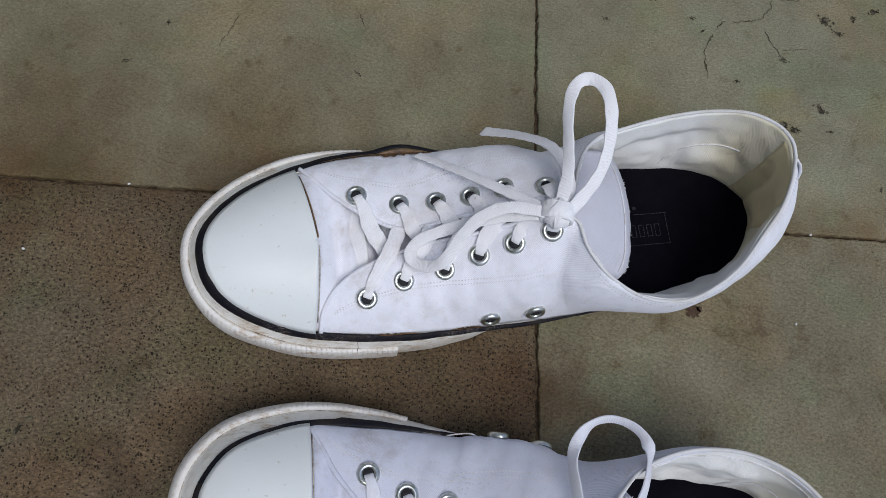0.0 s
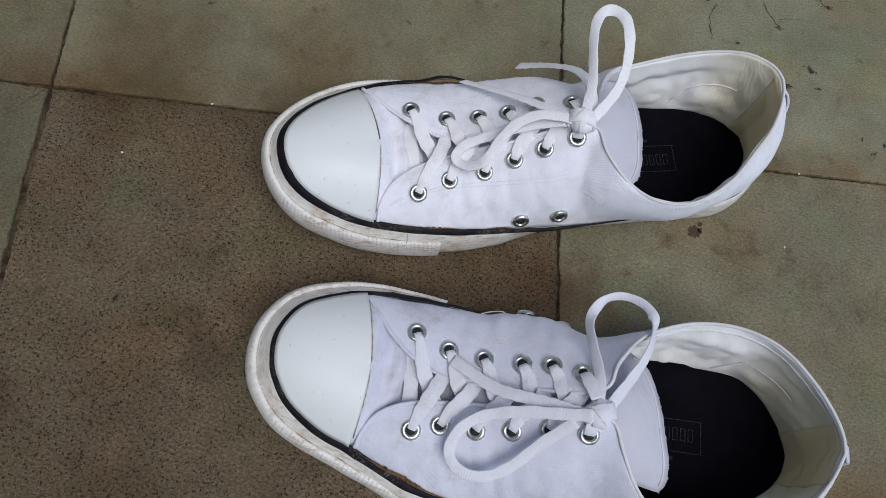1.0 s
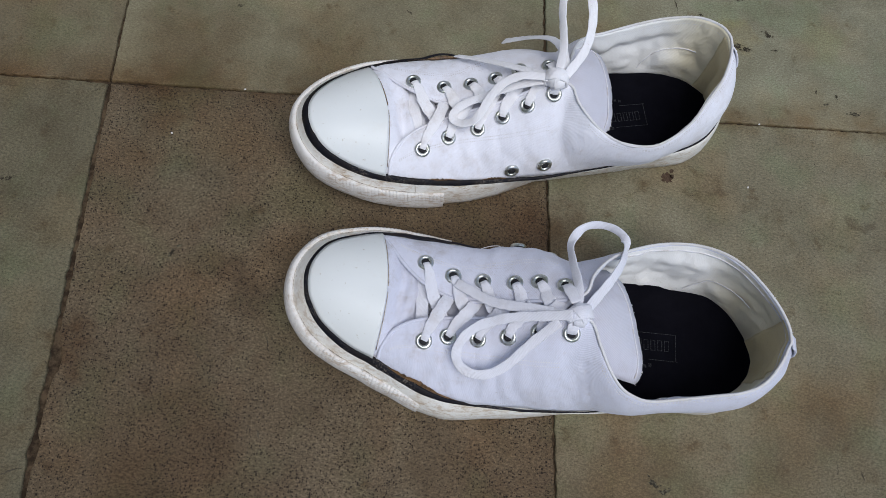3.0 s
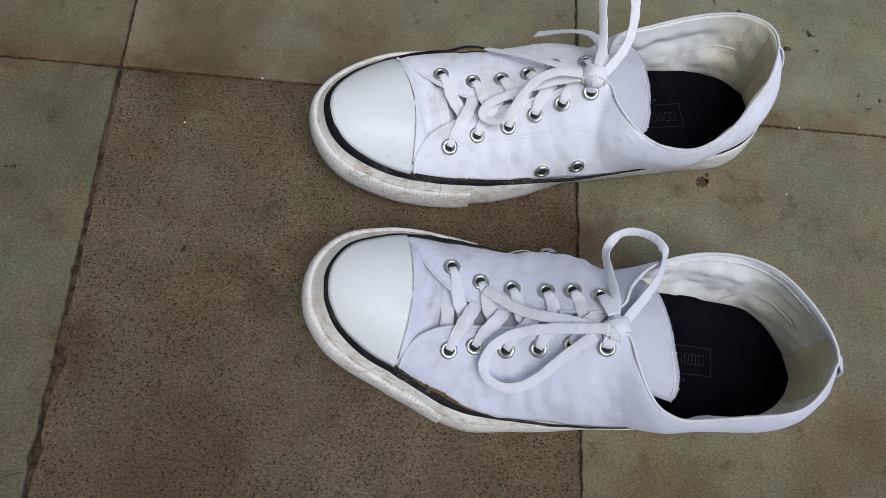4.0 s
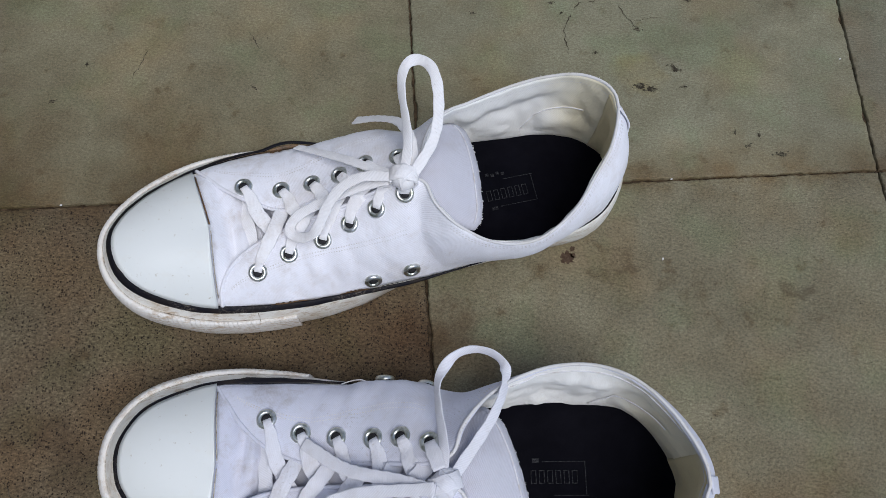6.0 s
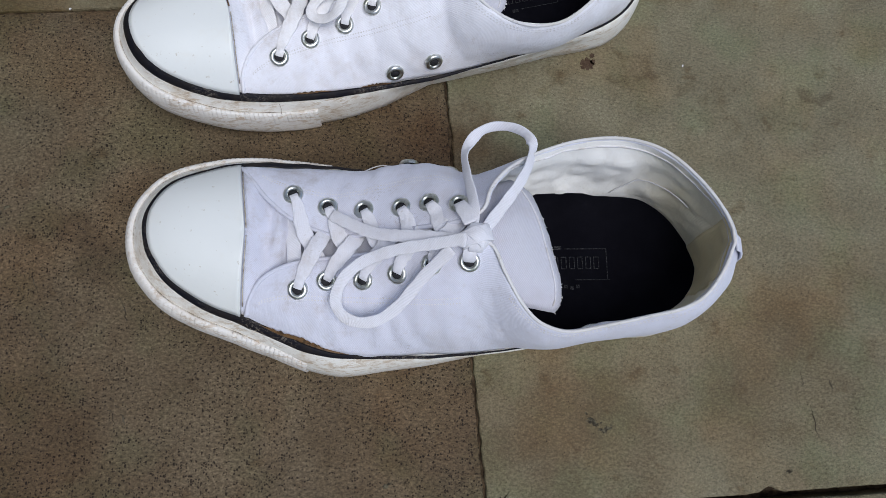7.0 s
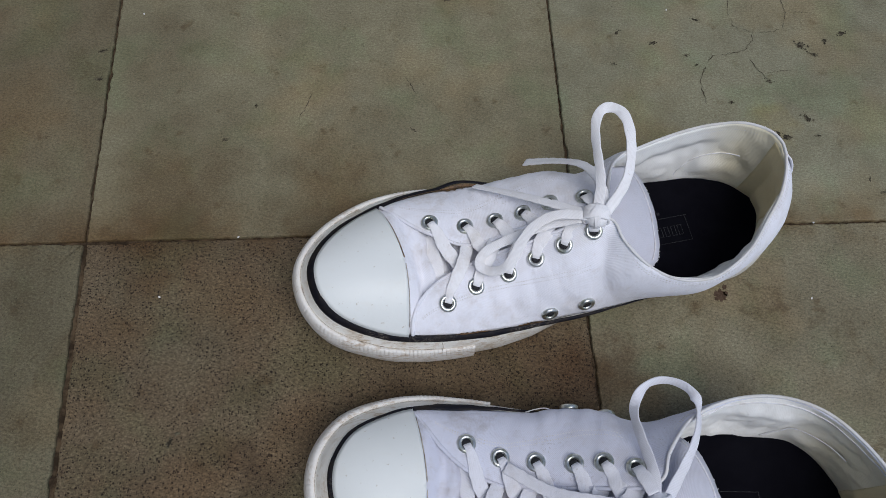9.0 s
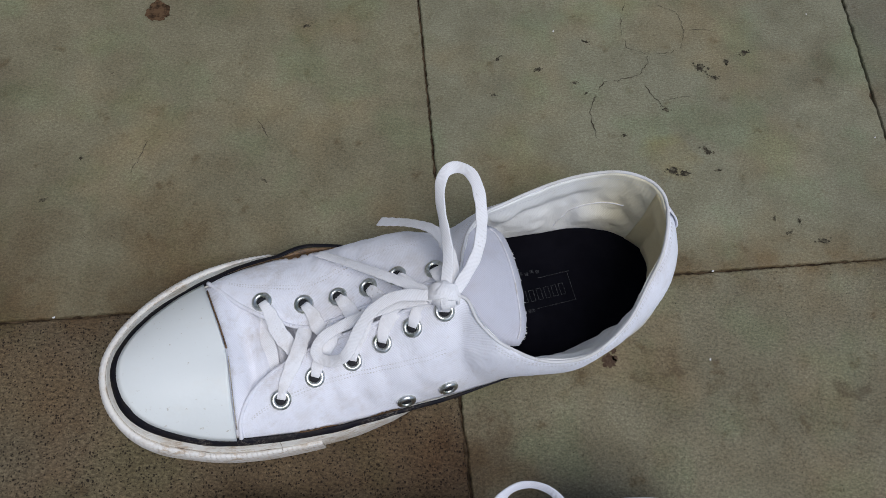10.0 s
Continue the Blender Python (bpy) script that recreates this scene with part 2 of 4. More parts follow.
STONE = stone_material()
GROUT = plain_material("dark_joint_dirt", (0.034, 0.024, 0.016, 1), 0.95, 0, ((0.105, 0.074, 0.046, 1), 140.0, 0.42, 0.62))
RUST = plain_material("brown_rust_stain", (0.115, 0.070, 0.040, 1), 0.95, 0, ((0.035, 0.022, 0.014, 1), 240.0, 0.44, 0.60))
CRACK = plain_material("dark_crack", (0.055, 0.045, 0.032, 1), 0.95, 0, ((0.11, 0.095, 0.07, 1), 220.0, 0.45, 0.6))
STAIN = plain_material("dark_stain", (0.040, 0.034, 0.025, 1), 0.95, 0, ((0.14, 0.125, 0.085, 1), 420.0, 0.46, 0.60))
CANVAS = canvas_material("white_canvas", (0.855, 0.86, 0.925, 1), (0.71, 0.68, 0.69, 1), 2300.0, 0.62, None, 0.5)
# Left shoe's canvas copy: the dimmer, bluer light there is put into its colour.
CANVAS_SHADED = canvas_material("shaded_white_canvas", (0.68, 0.695, 0.80, 1), (0.61, 0.60, 0.66, 1), 2300.0, 0.7, None, 0.5)
# Tongue canvas: the shade inside the opening is put into its grey.
TONGUE = canvas_material("shade_greyed_canvas", (0.57, 0.57, 0.64, 1), (0.52, 0.50, 0.54, 1), 2300.0, 0.3, None, 0.5)
LINING = canvas_material("yellowed_cotton_lining", (0.88, 0.88, 0.865, 1), (0.80, 0.78, 0.72, 1), 2200.0, 0.4, (0.90, 0.83, 0.64, 1), 0.35)
HEEL_LINING = canvas_material("yellowed_heel_lining", (0.86, 0.835, 0.745, 1), (0.79, 0.73, 0.57, 1), 2200.0, 0.4, (0.84, 0.74, 0.50, 1), 0.35)
BINDING = canvas_material("white_binding_tape", (0.83, 0.82, 0.82, 1), (0.72, 0.68, 0.60, 1), 2800.0, 0.5)
# Left shoe's lace copy, dimmed in colour in the same way to stand for shade.
LACE_SHADED = canvas_material("shaded_white_lace", (0.77, 0.775, 0.84, 1), (0.72, 0.71, 0.74, 1), 2900.0, 0.5, None, 0.5)
LACE = canvas_material("white_cotton_lace", (0.89, 0.885, 0.91, 1), (0.82, 0.80, 0.80, 1), 2900.0, 0.5, None, 0.5)
CAP = rubber_material("white_toe_rubber", (0.76, 0.785, 0.775, 1), (0.74, 0.74, 0.70, 1), 0.55, 0.85, 0.45)
STITCH = plain_material("greyed_thread", (0.73, 0.725, 0.76, 1), 0.9, 0, ((0.58, 0.55, 0.54, 1), 150.0, 0.48, 0.66))
FOXING = rubber_material("off_white_rubber", (0.80, 0.785, 0.74, 1), (0.58, 0.50, 0.40, 1), 0.48, 0.72, 0.5)
BUMPER = rubber_material("textured_off_white_rubber", (0.80, 0.775, 0.74, 1), (0.60, 0.54, 0.47, 1), 0.52, 0.78, 0.6, True)
STRIPE = stripe_material()
INSOLE = plain_material("black_insole_cloth", (0.0034, 0.0034, 0.0056, 1), 0.7, 0, ((0.0055, 0.0055, 0.0085, 1), 60.0, 0.4, 0.7))
PRINT = plain_material("worn_silver_print", (0.050, 0.050, 0.054, 1), 0.8, 0, ((0.006, 0.006, 0.009, 1), 1300.0, 0.42, 0.54))
METAL = plain_material("nickel_eyelet_metal", (0.72, 0.73, 0.70, 1), 0.34, 1.0, ((0.42, 0.44, 0.36, 1), 260.0, 0.48, 0.64))
HOLE = plain_material("dark_hole_shade", (0.030, 0.030, 0.034, 1), 0.9)
GLUE = plain_material("brown_dried_glue", (0.17, 0.095, 0.042, 1), 0.5, 0, ((0.06, 0.035, 0.018, 1), 300.0, 0.48, 0.62))
THREAD = plain_material("white_thread", (0.74, 0.73, 0.74, 1), 0.9, 0, ((0.50, 0.46, 0.42, 1), 120.0, 0.45, 0.65))
GRIME = plain_material("grey_brown_grime", (0.52, 0.47, 0.40, 1), 0.9, 0, ((0.17, 0.14, 0.11, 1), 120.0, 0.46, 0.60))
PLASTER = plain_material("pale_plaster", (0.50, 0.51, 0.52, 1), 0.9, 0, ((0.42, 0.42, 0.42, 1), 6.0, 0.4, 0.7))
EARTH = plain_material("brown_earth", (0.16, 0.12, 0.08, 1), 0.95, 0, ((0.10, 0.08, 0.05, 1), 3.0, 0.4, 0.7))
LEAF = plain_material("brown_chip", (0.055, 0.032, 0.02, 1), 0.8, 0, ((0.09, 0.06, 0.04, 1), 500.0, 0.4, 0.6))


# ---- mesh helpers ----
def part(name, bm, material, parent=None, label="", smooth=True):
    """Links a bmesh as one mesh object, under a thing or a part."""
    bmesh.ops.recalc_face_normals(bm, faces=bm.faces[:])
    me = bpy.data.meshes.new(name)
    bm.to_mesh(me)
    bm.free()
    if smooth:
        me.polygons.foreach_set("use_smooth", [True] * len(me.polygons))
    me.materials.append(material)
    ob = new(name, me)
    if parent is not None:
        ob.parent = parent
    if label:
        tagged(ob, label)
    return ob


def spline(points, count, closed=False):
    """A smooth curve through the points, as count places at even steps along it."""
    p = np.array(points, float)
    k = len(p)
    if closed:
        q = np.vstack([p[-1], p, p[0], p[1]])
        spans = k
    else:
        q = np.vstack([2 * p[0] - p[1], p, 2 * p[-1] - p[-2]])
        spans = k - 1
    out = []
    for i in range(spans):
        a, b, c, d = q[i:i + 4]
        for u in np.linspace(0, 1, 24, endpoint=False):
            out.append(0.5 * (2 * b + (c - a) * u + (2 * a - 5 * b + 4 * c - d) * u * u + (3 * b - a - 3 * c + d) * u ** 3))
    out.append(p[0] if closed else p[-1])
    out = np.array(out)
    way = np.concatenate([[0], np.cumsum(np.linalg.norm(np.diff(out, axis=0), axis=1))])
    at = np.linspace(0, way[-1], count + 1)[:-1] if closed else np.linspace(0, way[-1], count)
    return np.stack([np.interp(at, way, out[:, i]) for i in range(out.shape[1])], 1)


def grid_normals(g):
    a = np.gradient(g, axis=0)
    b = np.gradient(g, axis=1)
    n = np.cross(a, b)
    return n / np.maximum(np.linalg.norm(n, axis=2, keepdims=True), 1e-9)


def sheet(g, thick, flip=1.0, loop=False, pole=False):
    """A closed bmesh from a grid of places, with the given thickness on its inner side. UVs are in metres."""
    n = grid_normals(g) * flip
    if pole:
        n[:, 0] = n[:, 1].mean(axis=0)
    rows, cols = g.shape[:2]
    bm = bmesh.new()
    uv = bm.loops.layers.uv.new("UVMap")
    du = np.concatenate([np.zeros((1, cols)), np.cumsum(np.linalg.norm(np.diff(g, axis=0), axis=2), axis=0)])
    dv = np.concatenate([np.zeros((rows, 1)), np.cumsum(np.linalg.norm(np.diff(g, axis=1), axis=2), axis=1)], axis=1)
    mid = dv[rows // 2]
    top = [[bm.verts.new(g[i, j]) for j in range(cols)] for i in range(rows)]
    low = [[bm.verts.new(g[i, j] - n[i, j] * thick) for j in range(cols)] for i in range(rows)]
    place = {}
    for i in range(rows):
        for j in range(cols):
            place[top[i][j]] = place[low[i][j]] = (du[i, cols // 2], mid[j])

    def face(vs):
        try:
            f = bm.faces.new(vs)
        except ValueError:
            return
        for lp in f.loops:
            lp[uv].uv = place[lp.vert]

    last = rows if loop else rows - 1
    for i in range(last):
        k = (i + 1) % rows
        for j in range(cols - 1):
            face((top[i][j], top[k][j], top[k][j + 1], top[i][j + 1]))
            face((low[i][j], low[i][j + 1], low[k][j + 1], low[k][j]))
        face((top[i][0], low[i][0], low[k][0], top[k][0]))
        face((top[i][-1], top[k][-1], low[k][-1], low[i][-1]))
    if not loop:
        for j in range(cols - 1):
            face((top[0][j], top[0][j + 1], low[0][j + 1], low[0][j]))
            face((top[-1][j], low[-1][j], low[-1][j + 1], top[-1][j + 1]))
    bmesh.ops.remove_doubles(bm, verts=bm.verts[:], dist=1e-6)
    return bm


def ribbon(path, ups, half, thick, bm=None, count=40, ends=True, wide=(1, 1)):
    """A flat woven tape swept along a path; ups: where its face looks, for each given place."""
    p = spline(path, count)
    u = spline(np.array(ups, float) + np.arange(len(ups))[:, None] * 1e-6, count) if len(ups) > 1 else np.tile(ups[0], (count, 1))
    if count >= 60:
        k = np.hanning(11)[1:-1]
        for i in range(3):
            p[:, i] = np.convolve(np.pad(p[:, i], 4, mode="reflect", reflect_type="odd"), k / k.sum(), "valid")
    t = np.gradient(p, axis=0)
    t /= np.linalg.norm(t, axis=1, keepdims=True)
    w = np.cross(t, u)
    w /= np.maximum(np.linalg.norm(w, axis=1, keepdims=True), 1e-9)
    n = np.cross(w, t)
    bm = bm or bmesh.new()
    uv = bm.loops.layers.uv.verify()
    section = [(-1, 0), (-0.98, 0.7), (-0.88, 1), (0, 1.1), (0.88, 1), (0.98, 0.7), (1, 0), (0.98, -0.7), (0.88, -1), (-0.88, -1), (-0.98, -0.7)]
    rings = []
    for i in range(count):
        wob = (1 + 0.05 * math.sin(i * 0.9 + p[0][0] * 900)) * float(np.interp(i / (count - 1), np.linspace(0, 1, len(wide)), wide))
        rings.append([bm.verts.new(p[i] + w[i] * half * wob * a + n[i] * thick * 0.5 * b) for a, b in section])
    k = len(section)
    for i in range(count - 1):
        for j in range(k):
            f = bm.faces.new((rings[i][j], rings[i + 1][j], rings[i + 1][(j + 1) % k], rings[i][(j + 1) % k]))
            for lp, (ii, jj) in zip(f.loops, ((i, j), (i + 1, j), (i + 1, j + 1), (i, j + 1))):
                lp[uv].uv = (ii * 0.0015, jj * 0.0012)
    if ends:
        bm.faces.new(rings[0])
        bm.faces.new(rings[-1][::-1])
    return bm


def tube(path, radius, count, sides=8, closed=False, bm=None):
    p = spline(path, count, closed)
    t = np.roll(p, -1, 0) - np.roll(p, 1, 0) if closed else np.gradient(p, axis=0)
    t /= np.linalg.norm(t, axis=1, keepdims=True)
    side = np.cross(t, (0, 0, 1.0))
    side /= np.maximum(np.linalg.norm(side, axis=1, keepdims=True), 1e-9)
    up = np.cross(side, t)
    bm = bm or bmesh.new()
    rings = []
    for i in range(count):
        rings.append([bm.verts.new(p[i] + radius * (side[i] * math.cos(a) + up[i] * math.sin(a))) for a in np.arange(sides) * 2 * math.pi / sides])
    for i in range(count if closed else count - 1):
        k = (i + 1) % count
        for j in range(sides):
            bm.faces.new((rings[i][j], rings[k][j], rings[k][(j + 1) % sides], rings[i][(j + 1) % sides]))
    if not closed:
        bm.faces.new(rings[0])
        bm.faces.new(rings[-1][::-1])
    return bm


def wrinkle(g, scale, amount, seed):
    """Moves a grid a little along its normals, as worn cloth lies."""
    n = grid_normals(g)
    for i in range(g.shape[0]):
        for j in range(g.shape[1]):
            g[i, j] += n[i, j] * amount * noise.noise(Vector(g[i, j]) * scale + Vector((seed, seed * 2.0, 0)))
    return g


# ---- the floor ----
def bed(x0, x1, y0, y1, z):
    bm = bmesh.new()
    bmesh.ops.create_grid(bm, x_segments=2, y_segments=2, size=0.5, matrix=Matrix.Translation(((x0 + x1) / 2, (y0 + y1) / 2, z)) @ Matrix.Diagonal((x1 - x0, y1 - y0, 1, 1)))
    return bm


def build_floor():
    floor = new("floor")
    tagged(floor, "worn greenish brown stone slab floor with dark joints", "floor", kind="structure")
    part("joint_bed", bed(-1.5, 1.5, -.121, 2.0, -.0022), GROUT, floor, "dirt-filled joint bed", smooth=False)
    part("joint_bed", bed(-1.5, 1.5, -1.7, -.1212, -.016), GROUT, floor, "dirt-filled joint bed", smooth=False)
    ys = [.158 + .2835 * k for k in range(-6, 7)]
    even = [-1.40, -1.12, -0.83, -0.540, -0.246, 0.050, 0.327, 0.615, 0.90, 1.18, 1.45]
    slant = {(4, 5): -0.2392, (5, 5): 0.0560, (6, 5): 0.329, (4, 7): -0.2500, (5, 7): 0.0500, (6, 7): 0.338}
    joint = lambda i, j: slant.get((i, j), even[i])
    green, brown, grey = (0.170, 0.158, 0.112, .3), (0.150, 0.118, 0.082, .5), (0.150, 0.140, 0.108, .3)
    tint = {(4, 6): (0.220, 0.201, 0.134, .22), (4, 5): (0.143, 0.109, 0.069, 1), (5, 6): (0.238, 0.229, 0.160, .14), (5, 5): (0.210, 0.190, 0.129, .45), (3, 6): (0.164, 0.140, 0.090, .35), (3, 5): (0.155, 0.138, 0.090, .5),
            (6, 5): green, (6, 6): (0.190, 0.178, 0.130, .2)}
    rnd = random.Random(4)
    for i in range(len(even) - 1):
        for j in range(len(ys) - 1):
            quad = [(joint(i, j), ys[j]), (joint(i + 1, j), ys[j]), (joint(i + 1, j + 1), ys[j + 1]), (joint(i, j + 1), ys[j + 1])]
            # slab outline with slightly chipped, uneven edges
            close = 2 < i < 7 and 4 < j < 7
            steps = 150 if close else 24
            ring = []
            for e in range(4):
                (ax, ay), (bx, by) = quad[e], quad[(e + 1) % 4]
                d = Vector((bx - ax, by - ay)).normalized()
                back = Vector((quad[e][0] - quad[e - 1][0], quad[e][1] - quad[e - 1][1])).normalized()
                for k in range(steps):
                    u = k / steps
                    x, y = ax + (bx - ax) * u, ay + (by - ay) * u
                    q = 0.0006 + 0.0003 * noise.noise((x * 60, y * 60, i + j * 3.0)) + 0.0008 * noise.noise((x * 260, y * 260, i * 2.0 + j)) + 0.0004 * noise.noise((x * 700, y * 700, i * 2.0 + j))
                    q += 0.005 * max(0.0, noise.noise((x * 70, y * 70, 7.0 + i + j)) - 0.40)
                    if j == 5 and abs(x + .240) < .02:
                        # the wide side joint of the worn slab
                        q += .0009 + .0006 * noise.noise((3.0, y * 30, i * 1.0))
                        q += .0045 * math.exp(-((y + .030) / .011) ** 2) * (i == 4) + .0016 * math.exp(-((y + .082) / .006) ** 2)
                    if j == 5 and e == 0 and i > 4:
                        # broken front edge beside the open gap
                        q = .0030 + .35 * q + .0030 * math.exp(-((x - .196) / .004) ** 2)
                    inward = Vector((-d.y, d.x))
                    if k == 0:
                        inward = inward + Vector((-back.y, back.x))
                    ring.append((Vector((x, y)) + inward * q, inward))
            bm = bmesh.new()
            lift = rnd.uniform(-0.0003, 0.0003) if abs(i - 4.5) > 2 else 0.0
            levels = []
            for z, inset in ((-0.02, 0.0), (-0.0012, 0.0), (-0.0003, 0.0004), (0.0, 0.0011)):
                levels.append([bm.verts.new((p.x + w.x * inset, p.y + w.y * inset, z + lift)) for p, w in ring])
            m = len(ring)
            for a, b in zip(levels, levels[1:]):
                for k in range(m):
                    bm.faces.new((a[k], a[(k + 1) % m], b[(k + 1) % m], b[k]))
            # flat top: a straight ring inside the uneven edge, then a fan
            mid = Vector((sum(q[0] for q in quad) / 4, sum(q[1] for q in quad) / 4))
            inner = []
            for e in range(4):
                a, b = Vector(quad[e]), Vector(quad[(e + 1) % 4])
                inner += [bm.verts.new((*(mid + (a.lerp(b, k / steps) - mid) * .90), lift)) for k in range(steps)]
            hub = bm.verts.new((mid.x, mid.y, lift))
            for k in range(m):
                bm.faces.new((levels[-1][k], levels[-1][(k + 1) % m], inner[(k + 1) % m], inner[k]))
                bm.faces.new((inner[k], inner[(k + 1) % m], hub))
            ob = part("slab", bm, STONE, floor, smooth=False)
            ob.color = tint.get((i, j)) or rnd.choice((green, brown, grey))
    return floor


floor = build_floor()


def build_wall(name, x0, x1, y0, y1, height):
    bm = bmesh.new()
    m = Matrix.Translation(((x0 + x1) / 2, (y0 + y1) / 2, height / 2)) @ Matrix.Diagonal((x1 - x0, y1 - y0, height, 1))
    bmesh.ops.create_cube(bm, size=1.0, matrix=m)
    bmesh.ops.bevel(bm, geom=bm.edges[:], offset=.01, segments=2, affect="EDGES")
    return tagged(part(name, bm, PLASTER, smooth=False), "unseen plain plaster wall, added to close the place and block light", "wall", kind="structure")


# Unseen walls, added to close the place and hold back low sky light.
build_wall("unseen_wall_north", -1.75, 1.45, 1.87, 2.06, 2.4)
# This low one is added only to shade the near left floor.
build_wall("unseen_shade_wall_south", -1.40, -.16, -.62, -.46, .95)
build_wall("unseen_wall_west", -1.60, -1.41, -1.56, 1.86, 2.4)
bm = bmesh.new()
bmesh.ops.create_grid(bm, x_segments=4, y_segments=4, size=60.0)
bmesh.ops.translate(bm, verts=bm.verts[:], vec=(0, 0, -.03))
tagged(part("ground", bm, EARTH, smooth=False), "plain brown earth around the stone floor", "ground", kind="structure")


def patch(bm, x, y, size, stretch, turn, seed, z, rag=1.0):
    c = bm.verts.new((x, y, z))
    ring = []
    for k in range(44):
        a = 2 * math.pi * k / 44
        r = size * max(.12, 1 + .7 * rag * noise.noise((math.cos(a) * 1.3, math.sin(a) * 1.3, seed)) + rag * .55 * noise.noise((math.cos(a) * 4, math.sin(a) * 4, seed + 5)) + rag * .4 * noise.noise((math.cos(a) * 9, math.sin(a) * 9, seed + 8)))
        u, v = r * stretch * math.cos(a), r * math.sin(a)
        ring.append(bm.verts.new((x + u * math.cos(turn) - v * math.sin(turn), y + u * math.sin(turn) + v * math.cos(turn), z)))
    for k in range(44):
        bm.faces.new((c, ring[k], ring[(k + 1) % 44]))


def blot(x, y, size, stretch=1.0, turn=0.0, seed=0.0, z=0.0003, crumbs=4, rag=1.0):
    """An uneven flat patch with a few crumbs of the same round it."""
    bm = bmesh.new()
    patch(bm, x, y, size, stretch, turn, seed, z, rag)
    chance = random.Random(int(seed * 10) + 3)
    for k in range(crumbs):
        a, r = turn + chance.uniform(-.5, .5) + chance.choice((0, math.pi)), size * chance.uniform(1.2, 2.4) * max(1.0, stretch * .8)
        patch(bm, x + r * math.cos(a), y + r * math.sin(a), size * chance.uniform(.12, .38), 1.4, chance.uniform(0, 3), seed + k, z)
    return bm


def crack(points, width, seed, broken=-.30):
    """A fine jagged crack line with breaks in it."""
    p = np.array([(*q, 0.0) for q in points])
    way = np.concatenate([[0], np.cumsum(np.linalg.norm(np.diff(p, axis=0), axis=1))])
    count = max(12, int(way[-1] / .0011))
    at = np.linspace(0, way[-1], count)
    p = np.stack([np.interp(at, way, p[:, k]) for k in range(3)], 1)
    bm = bmesh.new()
    prev = None
    for i in range(count):
        t = p[min(i + 1, count - 1)] - p[max(i - 1, 0)]
        t /= np.linalg.norm(t)
        side = np.array([-t[1], t[0], 0])
        q = p[i] + side * (.0012 * noise.noise((at[i] * 300, seed, 0.0)) + .0007 * noise.noise((at[i] * 900, seed, 2.0)))
        thin = noise.noise((at[i] * 160, seed, 4.0))
        w = width * (.35 + 1.1 * max(0.0, thin + .25)) * min(1.0, (i + 1) / 4, (count - i) / 4)
        if thin < broken:
            prev = None
            continue
        cur = [bm.verts.new(q + side * w + np.array([0, 0, .0003])), bm.verts.new(q - side * w + np.array([0, 0, .0003]))]
        if prev:
            bm.faces.new((prev[0], cur[0], cur[1], prev[1]))
        prev = cur
    return bm


for k, pts in enumerate(([(.149, .246), (.148, .2565), (.1478, .265), (.152, .2735), (.160, .2855), (.169, .286), (.184, .2895), (.1905, .298), (.192, .3043)],
                         [(.192, .3043), (.1795, .310), (.178, .321), (.1796, .333), (.1846, .345)],
                         [(.192, .3043), (.202, .3043), (.2137, .3066), (.2195, .321), (.218, .3355), (.2055, .3425)],
                         [(.1835, .286), (.188, .2756), (.193, .267), (.1965, .2634)], [(.1936, .2695), (.2067, .272), (.2124, .272)], [(.2195, .321), (.232, .322), (.238, .320)])):
    part("crack", crack(pts, .00034 if k in (0, 3) else .00020, k * 3.0), CRACK, floor, "fine dark crack in the stone", smooth=False)
part("crack", crack([(-.276, -.101), (-.262, -.0985), (-.252, -.094), (-.2425, -.0905)], .0005, 41.0, -2.0), CRACK, floor, "crack across the corner of a slab", smooth=False)
for k, pts in enumerate(([(-.123, -.062), (-.120, -.069)], [(-.118, -.064), (-.115, -.070)], [(-.159, -.022), (-.1545, -.0265)], [(-.121, -.006), (-.116, -.020)], [(-.1665, .0085), (-.160, -.004)], [(-.1717, .0026), (-.1698, -.003)],
                         [(-.2167, .0146), (-.2138, .0177)], [(-.1924, .0068), (-.187, .0071)], [(-.052, .272), (-.045, .258)], [(-.1226, .2396), (-.1137, .2603)])):
    part("scratch", crack([pts[0], ((pts[0][0] + pts[1][0]) / 2 + .0005, (pts[0][1] + pts[1][1]) / 2), pts[1]], .00036, k * 5.0, -2.0), CRACK, floor, "short dark scratch", smooth=False)
for k, pts in enumerate(([(.222, -.066), (.2215, -.073)], [(.224, -.082), (.2245, -.0995)], [(.236, -.070), (.2365, -.076)])):
    part("scratch", crack([pts[0], ((pts[0][0] + pts[1][0]) / 2 + .0006, (pts[0][1] + pts[1][1]) / 2), pts[1]], .00036, 60 + k * 5.0, -2.0), CRACK, floor, "short dark scratch", smooth=False)
BACK_SPOTS = ((.2235, .2924, .0040, 1.5, -.5), (.2315, .2850, .0022, 1.8, -.4), (.2421, .2965, .0022, 1.4, .9), (.2554, .3024, .0028, 1.6, .2), (.1414, .2859, .0020, 1.4, .1), (.1950, .2635, .0022, 1.5, -.4),
              (.2142, .2339, .0030, 1.7, -.9), (.1904, .2218, .0032, 1.6, -.3), (.1975, .2196, .0030, 2.2, -.1), (.2177, .2201, .0009, 5.0, .1), (.1660, .2472, .0015, 1.3, 0), (.1531, .3162, .0018, 2.0, -.4),
              (.1194, .2970, .0022, 1.5, .3), (.0958, .3061, .0016, 2.4, .9), (.2443, .1873, .0014, 1.5, 1.2), (.2591, .1844, .0013, 2.2, 1.4), (.2508, .1778, .0016, 1.8, .2), (.1477, .2780, .0013, 1.3, .5))
